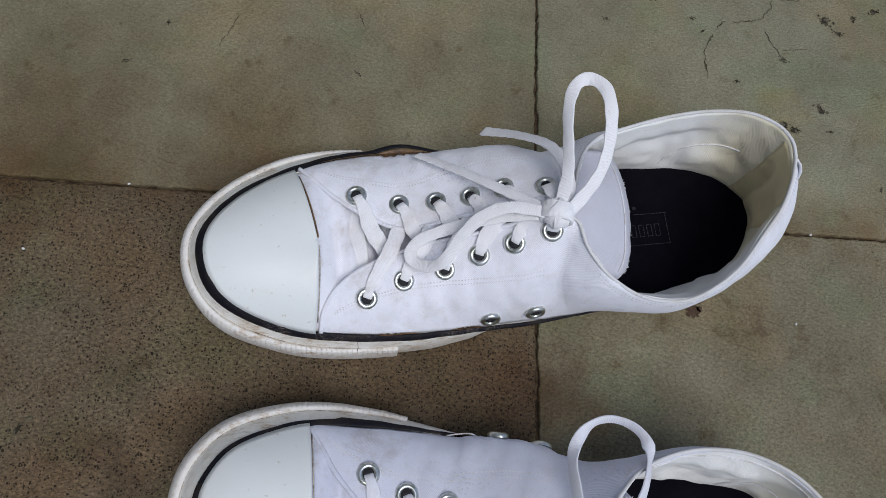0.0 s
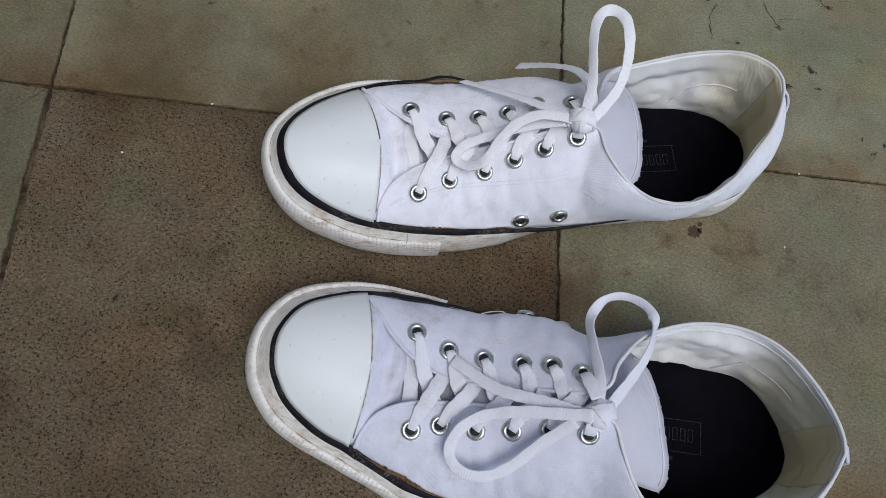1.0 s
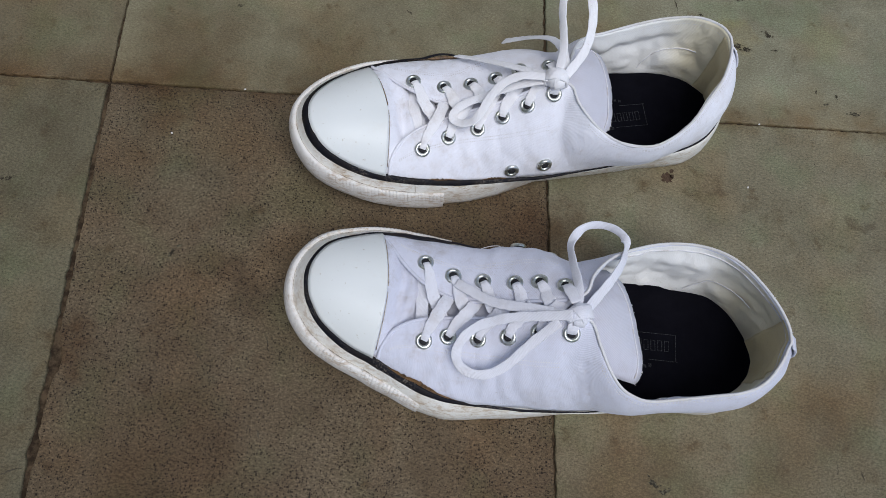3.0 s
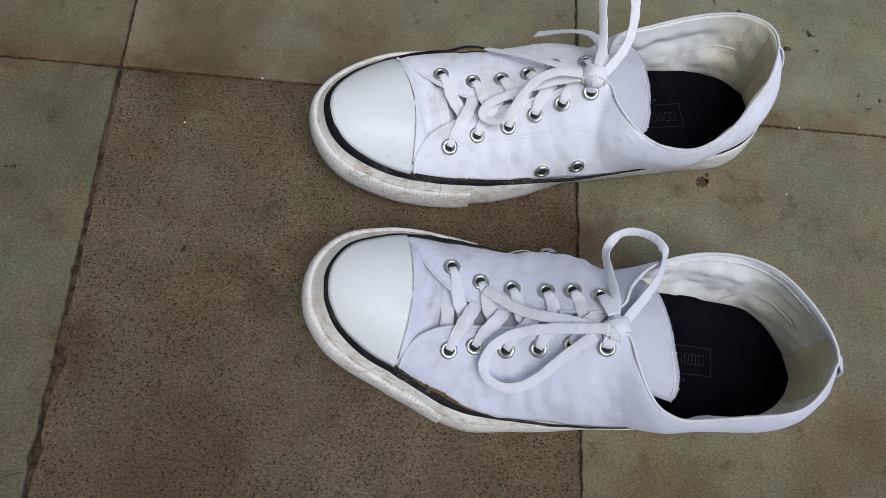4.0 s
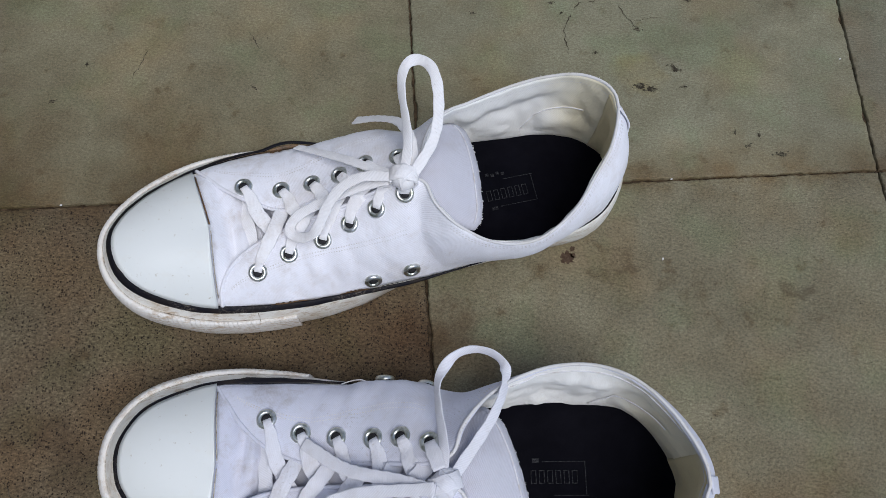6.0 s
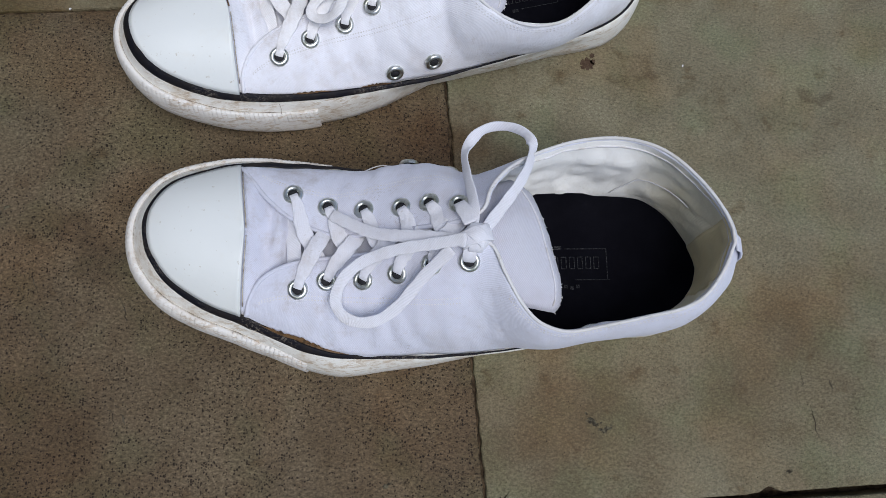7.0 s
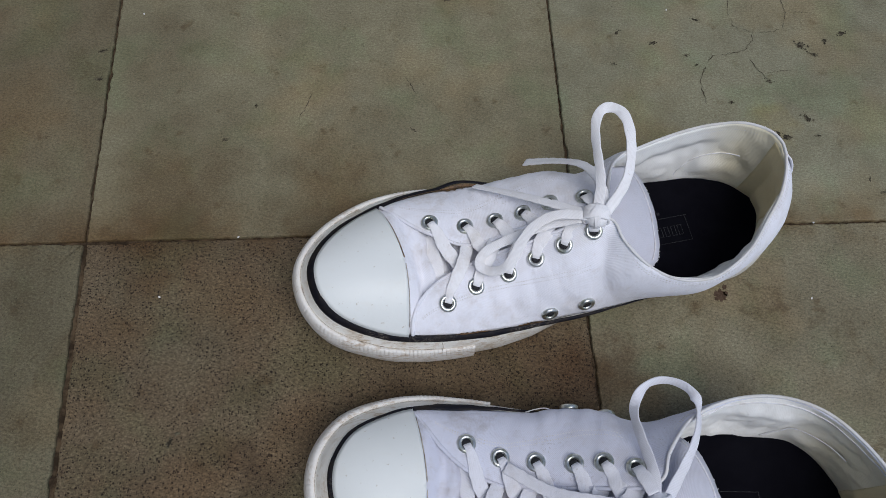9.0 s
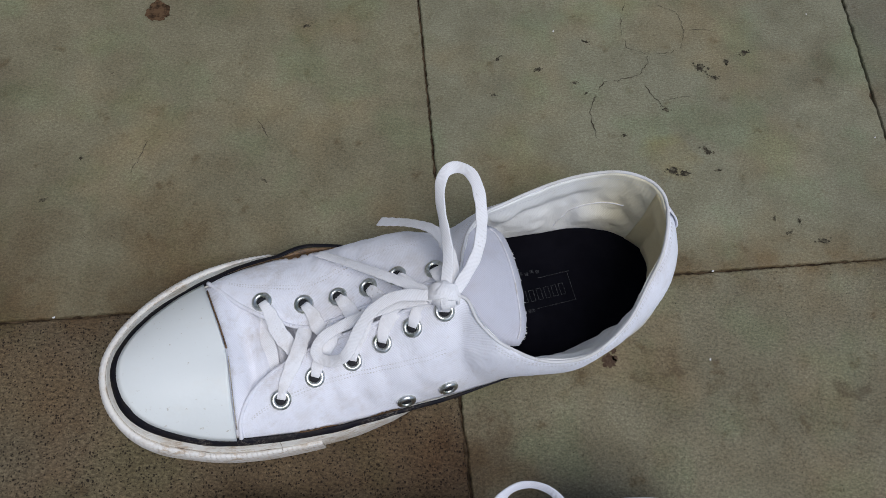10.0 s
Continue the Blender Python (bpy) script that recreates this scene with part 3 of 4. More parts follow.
FRONT_SPOTS = ((.112, -.083, .0024, 2.0, -.6), (.118, -.087, .0020, 2.2, .2), (-.1839, .039, .0020, 2.2, 1.2), (-.180, .044, .0016, 1.8, .3), (.207, -.113, .0016, 1.2, .4), (-.203, -.041, .0014, 1.8, .8),
               (.009, -.106, .0020, 1.7, .3), (.270, .171, .0024, 2.4, -.1), (-.1499, .2517, .0014, 1.3, 1.4), (-.2549, .2974, .0022, 1.4, .1), (-.2556, .2749, .0022, 2.0, .1), (-.168, .2266, .0018, 1.6, .2),
               (-.021, .337, .0018, 2.0, .2), (-.048, .231, .0012, 2.2, -.5), (-.2946, .0821, .0026, 1.6, .2), (.090, .280, .0014, 1.8, -.2))
for k, (x, y, size, stretch, turn) in enumerate(BACK_SPOTS + FRONT_SPOTS):
    part("stain", blot(x, y, size * .56, stretch, turn, k * 2.7), STAIN, floor, "small dark stain", smooth=False)
part("stain", blot(-.1125, .3525, .0080, .85, .2, 71.0, crumbs=0, rag=.4), RUST, floor, "dark brown stain", smooth=False)
part("stain", blot(.132, .1125, .0032, 1.2, .7, 44.0, crumbs=2), LEAF, floor, "brown chipped spot", smooth=False)


rnd = random.Random(9)
bm = bmesh.new()
for x, y in ((.187, .109), (-.198, .122), (-.231, .328), (.322, .236), (.305, .330), (.134, .325), (-.09, .162), (-.155, .1585), (.20, .158)):
    m = Matrix.Translation((x, y, .0005)) @ pose(0, 0, 0, rnd.uniform(0, 90), 0, rnd.uniform(0, 180)) @ Matrix.Diagonal((.0009, .0006, .0005, 1))
    bmesh.ops.create_icosphere(bm, subdivisions=1, radius=1.0, matrix=m)
grit = part("grit", bm, THREAD, None, smooth=False)
tagged(grit, "pale crumbs of grit scattered on the stone floor", "grit", kind="stuff")

# ---- the shoes ----
# Plan of the black stripe's upper edge: along from the toe, across towards the arch side.
REAR_LINE = [(.185, .0380), (.215, .0350), (.248, .0300), (.266, .0195), (.2775, .000), (.272, -.020), (.250, -.0335), (.215, -.0375)]
REAR_LEFT = [(.185, .0355), (.215, .0372), (.248, .0365), (.266, .0232), (.2775, .001), (.272, -.020), (.250, -.0335), (.215, -.0375)]
LINE_RIGHT = [(.011, .0043), (.0135, .015), (.0205, .024), (.033, .0315), (.0485, .0372), (.070, .0405), (.095, .0422), (.125, .0415), (.155, .0405),
              *REAR_LINE, (.185, -.039), (.155, -.0415), (.125, -.0440), (.095, -.0455), (.068, -.0425), (.047, -.0352), (.0315, -.0270), (.020, -.017), (.0127, -.006)]
LINE_LEFT = [(.0143, .009), (.0152, .017), (.0195, .026), (.0255, .032), (.036, .0375), (.049, .042), (.068, .0440), (.095, .0445), (.125, .0435), (.155, .041),
             *REAR_LEFT, (.185, -.0425), (.163, -.0450), (.140, -.0465), (.118, -.0467), (.098, -.0460), (.084, -.042), (.068, -.0355), (.0536, -.0287), (.043, -.025), (.034, -.0203), (.024, -.013), (.018, -.0046), (.0155, .001)]
# How far the sole wall stands out beyond the stripe: along, arch side and outer side.
FLARE_RIGHT = ([0, .033, .052, .08, .104, .123, .15, .22, .25, .28], [.0115, .0066, .0050, .0038, .0030, .0002, -.0110, -.006, .0010, .0030],
               [0, .02, .047, .07, .09, .11, .13, .22, .25, .28], [.0120, .0130, .0130, .0105, .006, .002, -.002, -.003, .0010, .0030])
FLARE_LEFT = ([0, .025, .05, .08, .11, .13, .15, .22, .25, .28], [.0170, .0112, .0076, .0055, .0, -.006, -.0110, -.006, .0010, .0030],
              [0, .024, .043, .055, .068, .084, .098, .118, .14, .165, .22, .25, .28], [.0175, .0122, .0090, .0096, .0088, .0104, .0088, .0046, .0014, -.003, -.004, .0010, .0030])
FACING_RIGHT = ([(.0550, .0388, .0355), (.0572, .0305, .0405), (.0635, .0220, .0435), (.076, .0140, .0450), (.098, .0072, .0450)],
                [(.0505, -.0370, .0365), (.057, -.0295, .0410), (.066, -.0190, .0440), (.0785, -.0095, .0450), (.0955, -.0018, .0450)])
FACING_LEFT = ([(.0505, .0415, .0365), (.0570, .0335, .0410), (.0650, .0235, .0440), (.078, .0130, .0450), (.098, .0058, .0450)],
               [(.0560, -.0295, .0360), (.0585, -.0215, .0405), (.0650, -.0130, .0440), (.078, -.0070, .0450), (.098, -.0042, .0450)])
FACING_INNER = [(.125, .0058, .0547), (.150, .0055, .0688)]
FACING_OUTER = [(.125, -.0035, .0544), (.150, -.0028, .0688)]
# Collar of each shoe: along, across, height.
COLLAR_RIGHT = ([(.163, .0085, .0725), (.1665, .0195, .0708), (.1725, .0285, .067), (.1805, .034, .0605), (.1895, .0395, .0573), (.200, .0428, .0555),
                 (.2125, .0435, .056), (.2242, .0395, .058), (.236, .0320, .061), (.247, .0205, .064), (.2575, .009, .0665), (.264, -.002, .068), (.268, -.012, .0686)],
                [(.1635, -.004, .0725), (.169, -.0145, .0690), (.1755, -.0250, .0645), (.186, -.0335, .0585), (.196, -.0370, .0555), (.209, -.040, .0555),
                 (.224, -.0415, .058), (.239, -.0407, .0615), (.254, -.0365, .0657), (.2645, -.0285, .068), (.2685, -.020, .0687), (.268, -.012, .0686)])
COLLAR_LEFT = ([(.1610, .0095, .0725), (.1650, .0195, .0712), (.1717, .0285, .0676), (.1813, .037, .060), (.1945, .0440, .0558), (.209, .0482, .0555),
                (.2247, .0485, .058), (.238, .0445, .0615), (.2485, .0375, .064), (.2580, .0265, .0660), (.2650, .0145, .0680), (.2690, .004, .0688), (.2695, -.004, .069)],
               [(.1635, -.0050, .0725), (.170, -.0165, .069), (.176, -.0265, .064), (.183, -.0345, .0595), (.1905, -.0385, .057), (.200, -.0400, .0555),
                (.2155, -.0375, .0565), (.232, -.0345, .060), (.2455, -.0318, .0635), (.2555, -.0265, .066), (.2638, -.016, .0676), (.2695, -.004, .069)])
# Eyelets of each shoe: arch side, outer side.
EYELETS_RIGHT = ([(.0757, .0272), (.0930, .0204), (.1095, .0182), (.1250, .0150), (.1388, .0133), (.1532, .0117)],
                 [(.0752, -.0188), (.0938, -.0142), (.1096, -.0130), (.1252, -.0117), (.1385, -.0112), (.1545, -.0090)])
EYELETS_LEFT = ([(.0768, .0258), (.0932, .0200), (.1098, .0182), (.1258, .0160), (.1386, .0158), (.1512, .0152)],
                [(.0792, -.0190), (.0932, -.0148), (.1092, -.0156), (.1254, -.0124), (.1402, -.0122), (.1547, -.0115)])


def toe_lift(s):
    return 0.030 * max(0.0, 1 - s / 0.080) ** 1.45


def stripe_height(s):
    return np.interp(s, [.011, .014, .0215, .031, .045, .068, .095, .125, .155, .19, .215, .25, .28], [.0520, .0500, .0455, .0410, .0365, .0305, .0265, .0215, .0190, .0185, .0195, .0230, .0265])


class Last:
    """The shape that both shoes share; side is +1 or -1 for the foot."""

    def __init__(self, side, plan, stand, facing, collar):
        self.side = side
        self.stand = stand
        self.rim = {True: facing[0] + FACING_INNER + collar[0], False: facing[1] + FACING_OUTER + collar[1]}
        flat = spline(plan, 240, True)
        self.line = np.column_stack([flat, stripe_height(flat[:, 0])])
        self.front = (facing[0][0][0] - .0005, facing[1][0][0] - .0005)
        t = np.roll(self.line, -1, 0) - np.roll(self.line, 1, 0)
        out = np.stack([t[:, 1], -t[:, 0]], 1)
        out /= np.linalg.norm(out, axis=1, keepdims=True)
        c = np.array([0.14, 0.0])
        if ((self.line[60, :2] - c) @ out[60]) < 0:
            out = -out
        self.out = out

    def flare(self, i):
        """How far the sole wall stands out at place i of the line, evened over the toe."""
        s, v = self.line[i, 0], self.line[i, 1]
        a = float(np.interp(s, self.stand[0], self.stand[1]))
        b = float(np.interp(s, self.stand[2], self.stand[3]))
        k = min(1.0, max(0.0, .5 + (v - .004) / .02))
        return a * k + b * (1 - k)

    def m(self, g):
        """Into the shoe's own axes."""
        g = np.array(g, float)
        g[..., 1] *= self.side
        return g

    def base(self, s, inner):
        h = self.line
        sel = h[(h[:, 1] >= 0) == inner]
        sel = sel[np.argsort(sel[:, 0])]
        return np.array([np.interp(s, sel[:, 0], sel[:, i]) for i in range(3)])

    def quarter(self, inner, cols=140, rows=24, belly=0.0):
        """Grid of one canvas side, from the sole up to the rim."""
        top = spline(self.rim[inner], cols)
        c = np.array([0.205, 0.0])
        ang = np.arctan2(self.line[:, 1] - c[1], self.line[:, 0] - c[0])
        order = np.argsort(ang)

        def even(q, w):
            k = np.hanning(2 * w + 3)[1:-1]
            return np.convolve(np.pad(q, w, mode="reflect", reflect_type="odd"), k / k.sum(), "valid")
        foot = even(top[:, 0], 10)
        foot[:6] = top[:6, 0]
        base = []
        for p, f in zip(top, foot):
            if p[0] < 0.208:
                base.append(self.base(f, inner))
            else:
                a = math.atan2(p[1] - c[1], p[0] - c[0])
                base.append([np.interp(a, ang[order], self.line[order, i]) for i in range(3)])
        base = np.array(base)
        for i in range(3):
            q = even(base[:, i], 7)
            q[:4], q[-1] = base[:4, i], base[-1, i]
            base[:, i] = q
        along = np.gradient(top, axis=0)
        along = np.stack([even(along[:, i], 11) for i in range(3)], 1)
        rise = top - base
        n = np.cross(along, rise)
        n /= np.maximum(np.linalg.norm(n, axis=1, keepdims=True), 1e-9)
        if (n[10, 2] < 0):
            n = -n
        way = np.concatenate([[0], np.cumsum(np.linalg.norm(np.diff(top, axis=0), axis=1))])
        b = even(np.interp(way, [0, .012, .03, .06, .11, .13, .155, .25], [0, .002, .0045, .0065, .0095, .0085, .0050, .0058]), 4)
        g = np.zeros((cols, rows, 3))
        for j, t in enumerate(np.linspace(0, 1, rows)):
            g[:, j] = base * (1 - t) + top * t + n * (4 * t * (1 - t) * b)[:, None]
            # cloth that sags outward over the sole
            bag = belly * np.exp(-((way - .105) / .040) ** 2) * 6.75 * t * (1 - t) ** 2
            g[:, j, 1] += bag * (1 if inner else -1)
            g[:, j, 2] -= .15 * bag
        face = grid_normals(g)
        face *= np.sign(face[..., 2:3] + .3 * face[..., 1:2] * (1 if inner else -1) + 1e-9)
        for i in range(cols):
            for j in range(1, rows):
                x, y, z = g[i, j]
                t = j / (rows - 1)
                flex = math.exp(-((x - .100) / .030) ** 2) + .5 * math.exp(-((x - .150) / .025) ** 2)
                fold = noise.noise((x * 130, z * 30 + y * 20, 3.0 if inner else 9.0)) - 1.2 * max(0.0, .35 - abs(noise.noise((x * 95 + z * 40, z * 30, 5.0 + self.side)))) / .35
                g[i, j] += face[i, j] * (.0010 if belly == 0 else .0006) * flex * fold * math.sin(math.pi * min(1.0, t * 1.15)) ** .5
        return wrinkle(wrinkle(g, 40.0, 0.0012 if belly == 0 else 0.0008, 1.0), 110.0, 0.0004, 3.0 if inner else 8.0), top


def on_grid(g, s, v):
    d = (g[..., 0] - s) ** 2 + (g[..., 1] - v) ** 2
    i, j = np.unravel_index(np.argmin(d), d.shape)
    i, j = min(max(i, 1), g.shape[0] - 2), min(max(j, 1), g.shape[1] - 2)
    n = np.cross(g[i + 1, j] - g[i - 1, j], g[i, j + 1] - g[i, j - 1])
    n /= np.linalg.norm(n)
    return g[i, j], n


def eyelet(shoe, p, n):
    """A rolled metal ring round a dark disc that stands for the hole's shade."""
    z = Vector(n).normalized()
    m = Matrix.Translation(Vector(p)) @ z.to_track_quat("Z", "Y").to_matrix().to_4x4()
    bm = bmesh.new()
    rings = []
    prof = [(.0022, -.0012), (.0023, .0001), (.0027, .0007), (.0033, .0010), (.0042, .0007), (.0047, .0000), (.0046, -.0012)]
    for k in range(28):
        a = 2 * math.pi * k / 28
        rings.append([bm.verts.new(m @ Vector((r * math.cos(a), r * math.sin(a), h))) for r, h in prof])
    for k in range(28):
        q = (k + 1) % 28
        for j in range(len(prof) - 1):
            bm.faces.new((rings[k][j], rings[q][j], rings[q][j + 1], rings[k][j + 1]))
    ring = part("eyelet", bm, METAL, shoe, "tarnished silver metal ring")
    bm = bmesh.new()
    a = [bm.verts.new(m @ Vector((.0024 * math.cos(k * math.pi / 8), .0024 * math.sin(k * math.pi / 8), 0.0001))) for k in range(16)]
    b = [bm.verts.new(m @ Vector((.0024 * math.cos(k * math.pi / 8), .0024 * math.sin(k * math.pi / 8), -0.0010))) for k in range(16)]
    bm.faces.new(a)
    bm.faces.new(b[::-1])
    for k in range(16):
        bm.faces.new((a[k], b[k], b[(k + 1) % 16], a[(k + 1) % 16]))
    part("hole_shade_disc", bm, HOLE, ring, "dark disc standing for the hole's shade")
    return ring


def build_shoe(place, turn, side, label, peel, glue, shape, band=1.0, slim=.78):
    shoe = new("canvas_shoe")
    tagged(shoe, label, "shoe", "pair of shoes on the floor")
    shoe.matrix_world = pose(place[0], place[1], 0.0, 0, 0, turn)
    L = Last(side, *shape)
    cloth = CANVAS if side < 0 else CANVAS_SHADED
    line, out = L.line, L.out
    n = len(line)

    # sole: foxing ring closed below
    def ring(a, k, zf):
        g = line.copy()
        for i in range(n):
            f = L.flare(i)
            g[i, :2] += out[i] * (a + (k if f < 0 else min(.80, k * 1.15)) * f)
            g[i, 2] = zf(toe_lift(line[i, 0]), line[i, 2])
        return g
    rings = [ring(-.0045, 0, lambda l, z: .007 + l), ring(-.0016, 0, lambda l, z: z - .004), ring(-.0006, 0, lambda l, z: z),
             ring(.0012, .08, lambda l, z: z - .0015), ring(.0018, .25, lambda l, z: z - .0045), ring(.0020, .48, lambda l, z: z * .72 + .28 * l - .001),
             ring(.0022, .64, lambda l, z: l + .45 * (z - l)), ring(.0022, .70, lambda l, z: l + .006), ring(.0016, .62, lambda l, z: l + .0012),
             ring(.0005, .6, lambda l, z: l + .0002), ring(-.012, 0, lambda l, z: l + .0002)]
    bm = bmesh.new()
    vs = [[bm.verts.new(p) for p in L.m(r)] for r in rings]
    for a, b in zip(vs, vs[1:]):
        for i in range(n):
            k = (i + 1) % n
            bm.faces.new((a[i], a[k], b[k], b[i]))
    # close bottom and inner floor with cross strips
    for r in (vs[0], vs[-1]):
        for i in range(n // 2 - 1):
            q = (r[i], r[i + 1], r[n - 2 - i], r[n - 1 - i])
            if len(set(q)) == 4:
                bm.faces.new(q)
    sole = part("sole", bm, FOXING, shoe, "scuffed off-white rubber sole wall")

    # black stripe on the top edge of the sole wall
    g = np.zeros((n, 5, 3))
    for i in range(n):
        s, v, z = line[i]
        f = max(0.0, L.flare(i))
        thin = float(np.interp(s, [.02, .045, .06, .10, .13, .165, .24], [band, .78 * (.3 + .7 * band), .62, .5, .26, .12, .16]))
        if band < 1:
            thin *= float(np.interp(v, [-.024, -.012, .004], [1.3, .85, .42])) if s < .06 else 1.0
            thin *= float(np.interp(s, [.070, .095], [1.0, .60]))
        lift = 0.0
        if (v > 0) == peel[2] and peel[0] < s < peel[1]:
            lift = math.sin(math.pi * (s - peel[0]) / (peel[1] - peel[0])) ** 2
        for j, (o, dz) in enumerate(((-.0004, .0007), (.0006, .0006), (.0016 + .09 * f, -.0008), (.0024 + .18 * f, -.0028), (.0024 + .22 * f, -.0040))):
            wob = .00035 * noise.noise((s * 90, v * 90, 2.0 + side))
            tuck = float(np.interp(s, [.150, .172, .230, .265], [0, 1, 1, .8]))
            o, dz = o * (.35 + .65 * thin) * (1 - .85 * tuck), dz * thin * (1 - .85 * tuck)
            if j > 1:
                o, dz = .0006 + (o - .0006) * slim, dz * (.4 + .6 * slim)
            if band < 1:
                o *= float(np.interp(s, [.080, .100], [1.0, .55]))
            g[i, j] = (s + out[i, 0] * (o + wob + .0022 * lift * (1 if band == 1 else .2)), v + out[i, 1] * (o + wob + .0022 * lift * (1 if band == 1 else .2)), z + dz + .0022 * lift * (1 if band == 1 else .5) + wob)
    part("stripe", sheet(L.m(g), .0006, loop=True, flip=-side), STRIPE, sole, "chipped black rubber stripe")
    gap = [i for i in range(n) if (line[i][1] > 0) == peel[2] and peel[0] - .004 < line[i][0] < peel[1] + .004]
    seam = np.array([[line[i] * (1 - u) + g[i, 0] * u - np.array([out[i, 0], out[i, 1], 0]) * .0010 * (1 - u) + np.array([0, 0, -.0004 * u]) for u in (0, .35, .7, 1)] for i in gap])
    part("open_seam", sheet(L.m(seam), .0005, flip=-side), GLUE, sole, "brown glue inside the open seam")

    # textured bumper strip round the toe
    ids = [i for i in range(-n // 2, n // 2) if line[i][0] < (.0905 if line[i][1] > 0 else (.082 if side < 0 else .0845)) and abs(i) < n // 3]
    g = np.zeros((len(ids), 7, 3))
    for a, i in enumerate(ids):
        s, v, z = line[i]
        f, z0 = L.flare(i), toe_lift(s)
        end = min(a, len(ids) - 1 - a)
        loose = -.0003 - .20 * max(0.0, f) * max(0.0, 1 - end / 11.0)
        for j, (k, zz) in enumerate(((.54, .655), (.66, .625), (.82, .50), (.92, .36), (.95, .22), (.92, .08), (.80, .02))):
            o = .0024 + k * f + loose
            g[a, j] = (s + out[i, 0] * o, v + out[i, 1] * o, z0 + (z - z0) * zz)
    # fine ribs along its upper half
    fine = np.linspace(0, len(ids) - 1, len(ids) * 6)
    g = np.stack([np.stack([np.interp(fine, np.arange(len(ids)), g[:, j, k]) for k in range(3)], 1) for j in range(7)], 1)
    way = np.concatenate([[0], np.cumsum(np.linalg.norm(np.diff(g[:, 3], axis=0), axis=1))])
    rib = np.abs(np.sin(way * math.pi / .0023)) ** .7
    push = np.stack([np.interp(fine, np.arange(len(ids)), [out[i, k] for i in ids]) for k in (0, 1)], 1)
    for j, h in ((0, .6), (1, 1.0), (2, .5)):
        g[:, j, :2] += push * (rib * .00048 * h)[:, None]
    part("toe_bumper", sheet(L.m(g), .0016, flip=-side), BUMPER, sole, "diamond-textured off-white rubber strip with lifted ends")

    if side < 0:
        # a short split in the sole wall
        i = min((k for k in range(n) if line[k][1] > 0), key=lambda k: abs(line[k][0] - .0715))
        f, z0 = L.flare(i), toe_lift(line[i][0])
        split = [line[i] + np.array([out[i, 0] * o, out[i, 1] * o, dz]) for o, dz in ((.0016 + .30 * f, -.0035), (.0026 + .50 * f, -.0055), (.0028 + .66 * f, -.0085), (.0029 + .80 * f, -.0115))]
        part("sole_split", tube(L.m(np.array(split) + np.array([[0, 0, 0], [.0004, 0, 0], [0, 0, 0], [.0003, 0, 0]])), .00016, 24, 6), GRIME, sole, "short dark split in the rubber")
    # Thin line for the grime and the shadow under the bumper's top edge.
    part("grime_and_shade_line", tube(L.m(g[10:-10:6, 0] + np.array([0, 0, .0001])), .00026, 160, 6), GRIME, sole, "brown grime and painted edge shade along the bumper")

    # toe cap: dome of smooth rubber
    ids = [i for i in range(-n // 2, n // 2) if line[i][0] < (L.front[0] if line[i][1] > 0 else L.front[1]) and abs(i) < n // 3]
    c = np.array([.0575, .003 if side < 0 else .0058, .0530])
    rr = np.linspace(0, 1, 22)
    g = np.zeros((len(ids), len(rr), 3))
    for a, i in enumerate(ids):
        e = line[i]
        for b, r in enumerate(rr):
            q = c * (1 - r) + e * r
            q[2] = c[2] + (e[2] - c[2]) * r ** 2.3 + .0030 * r * (1 - r ** 3)
            q[0] += .0012 * 4 * r * (1 - r) * (abs(a / (len(ids) - 1) - .5) * 2) ** 8
            g[a, b] = q
    part("toe_cap", sheet(L.m(g), .0014, flip=-side, pole=True), CAP, shoe, "smooth white rubber toe cap")

    upper, lower = (g[0], g[-1]) if side < 0 else (g[-1], g[0])
    part("cap_edge_dirt", tube(L.m(upper[::-1][2:-1] + np.array([.0005, 0, -.0008])), .0004 if side < 0 else .0003, 40, 6), GLUE if side < 0 else GRIME, shoe, "brown dirt along the toe cap edge")
    part("cap_edge_dirt", tube(L.m(lower[1:-2] + np.array([.0005, 0, -.0008])), .00025, 40, 6), GRIME, shoe, "thin dirt line along the toe cap edge")

    # vamp: canvas between toe cap and tongue
    st = np.linspace(.044, .104, 30)
    g = np.zeros((30, 33, 3))
    for a, s in enumerate(st):
        e0, e1 = L.base(s, False), L.base(s, True)
        zc = float(np.interp(s, [.044, .056, .066, .08, .104], [.0510, .0508, .0415, .0355, .0345]))
        for b, u in enumerate(np.linspace(-1, 1, 33)):
            q = e0 * (.5 - .5 * u) + e1 * (.5 + .5 * u)
            q[2] = q[2] - .001 + (zc - q[2]) * (1 - abs(u) ** 2.4)
            g[a, b] = q
    flat = g.copy()
    g = wrinkle(g, 70.0, .0050, 5.0 + side)
    for a, s in enumerate(st):
        for b, u in enumerate(np.linspace(-1, 1, 33)):
            g[a, b, 2] += .0024 * math.sin((s + .006 * u * u - .004 * u) * 2 * math.pi / .0095) * (1 - u * u)
    keep = (1 - np.abs(np.linspace(-1, 1, 33)) ** 5)[None, :, None] * np.clip((st - .059) / .010, 0, 1)[:, None, None]
    g = flat * (1 - keep) + g * keep
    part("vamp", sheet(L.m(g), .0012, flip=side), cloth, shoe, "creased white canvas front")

    # canvas sides
    grids = {}
    for inner in (True, False):
        g, top = L.quarter(inner, belly={(1, True): .0075, (-1, False): .0062}.get((side, inner), 0.0))
        grids[inner] = (g, top)
        fl = (-1 if inner else 1) * side
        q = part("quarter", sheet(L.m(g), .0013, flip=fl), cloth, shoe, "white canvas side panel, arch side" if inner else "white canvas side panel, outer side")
        # stitches in two lines beside the eyelets and one above the sole
        bm = bmesh.new()
        cols, rows = g.shape[:2]
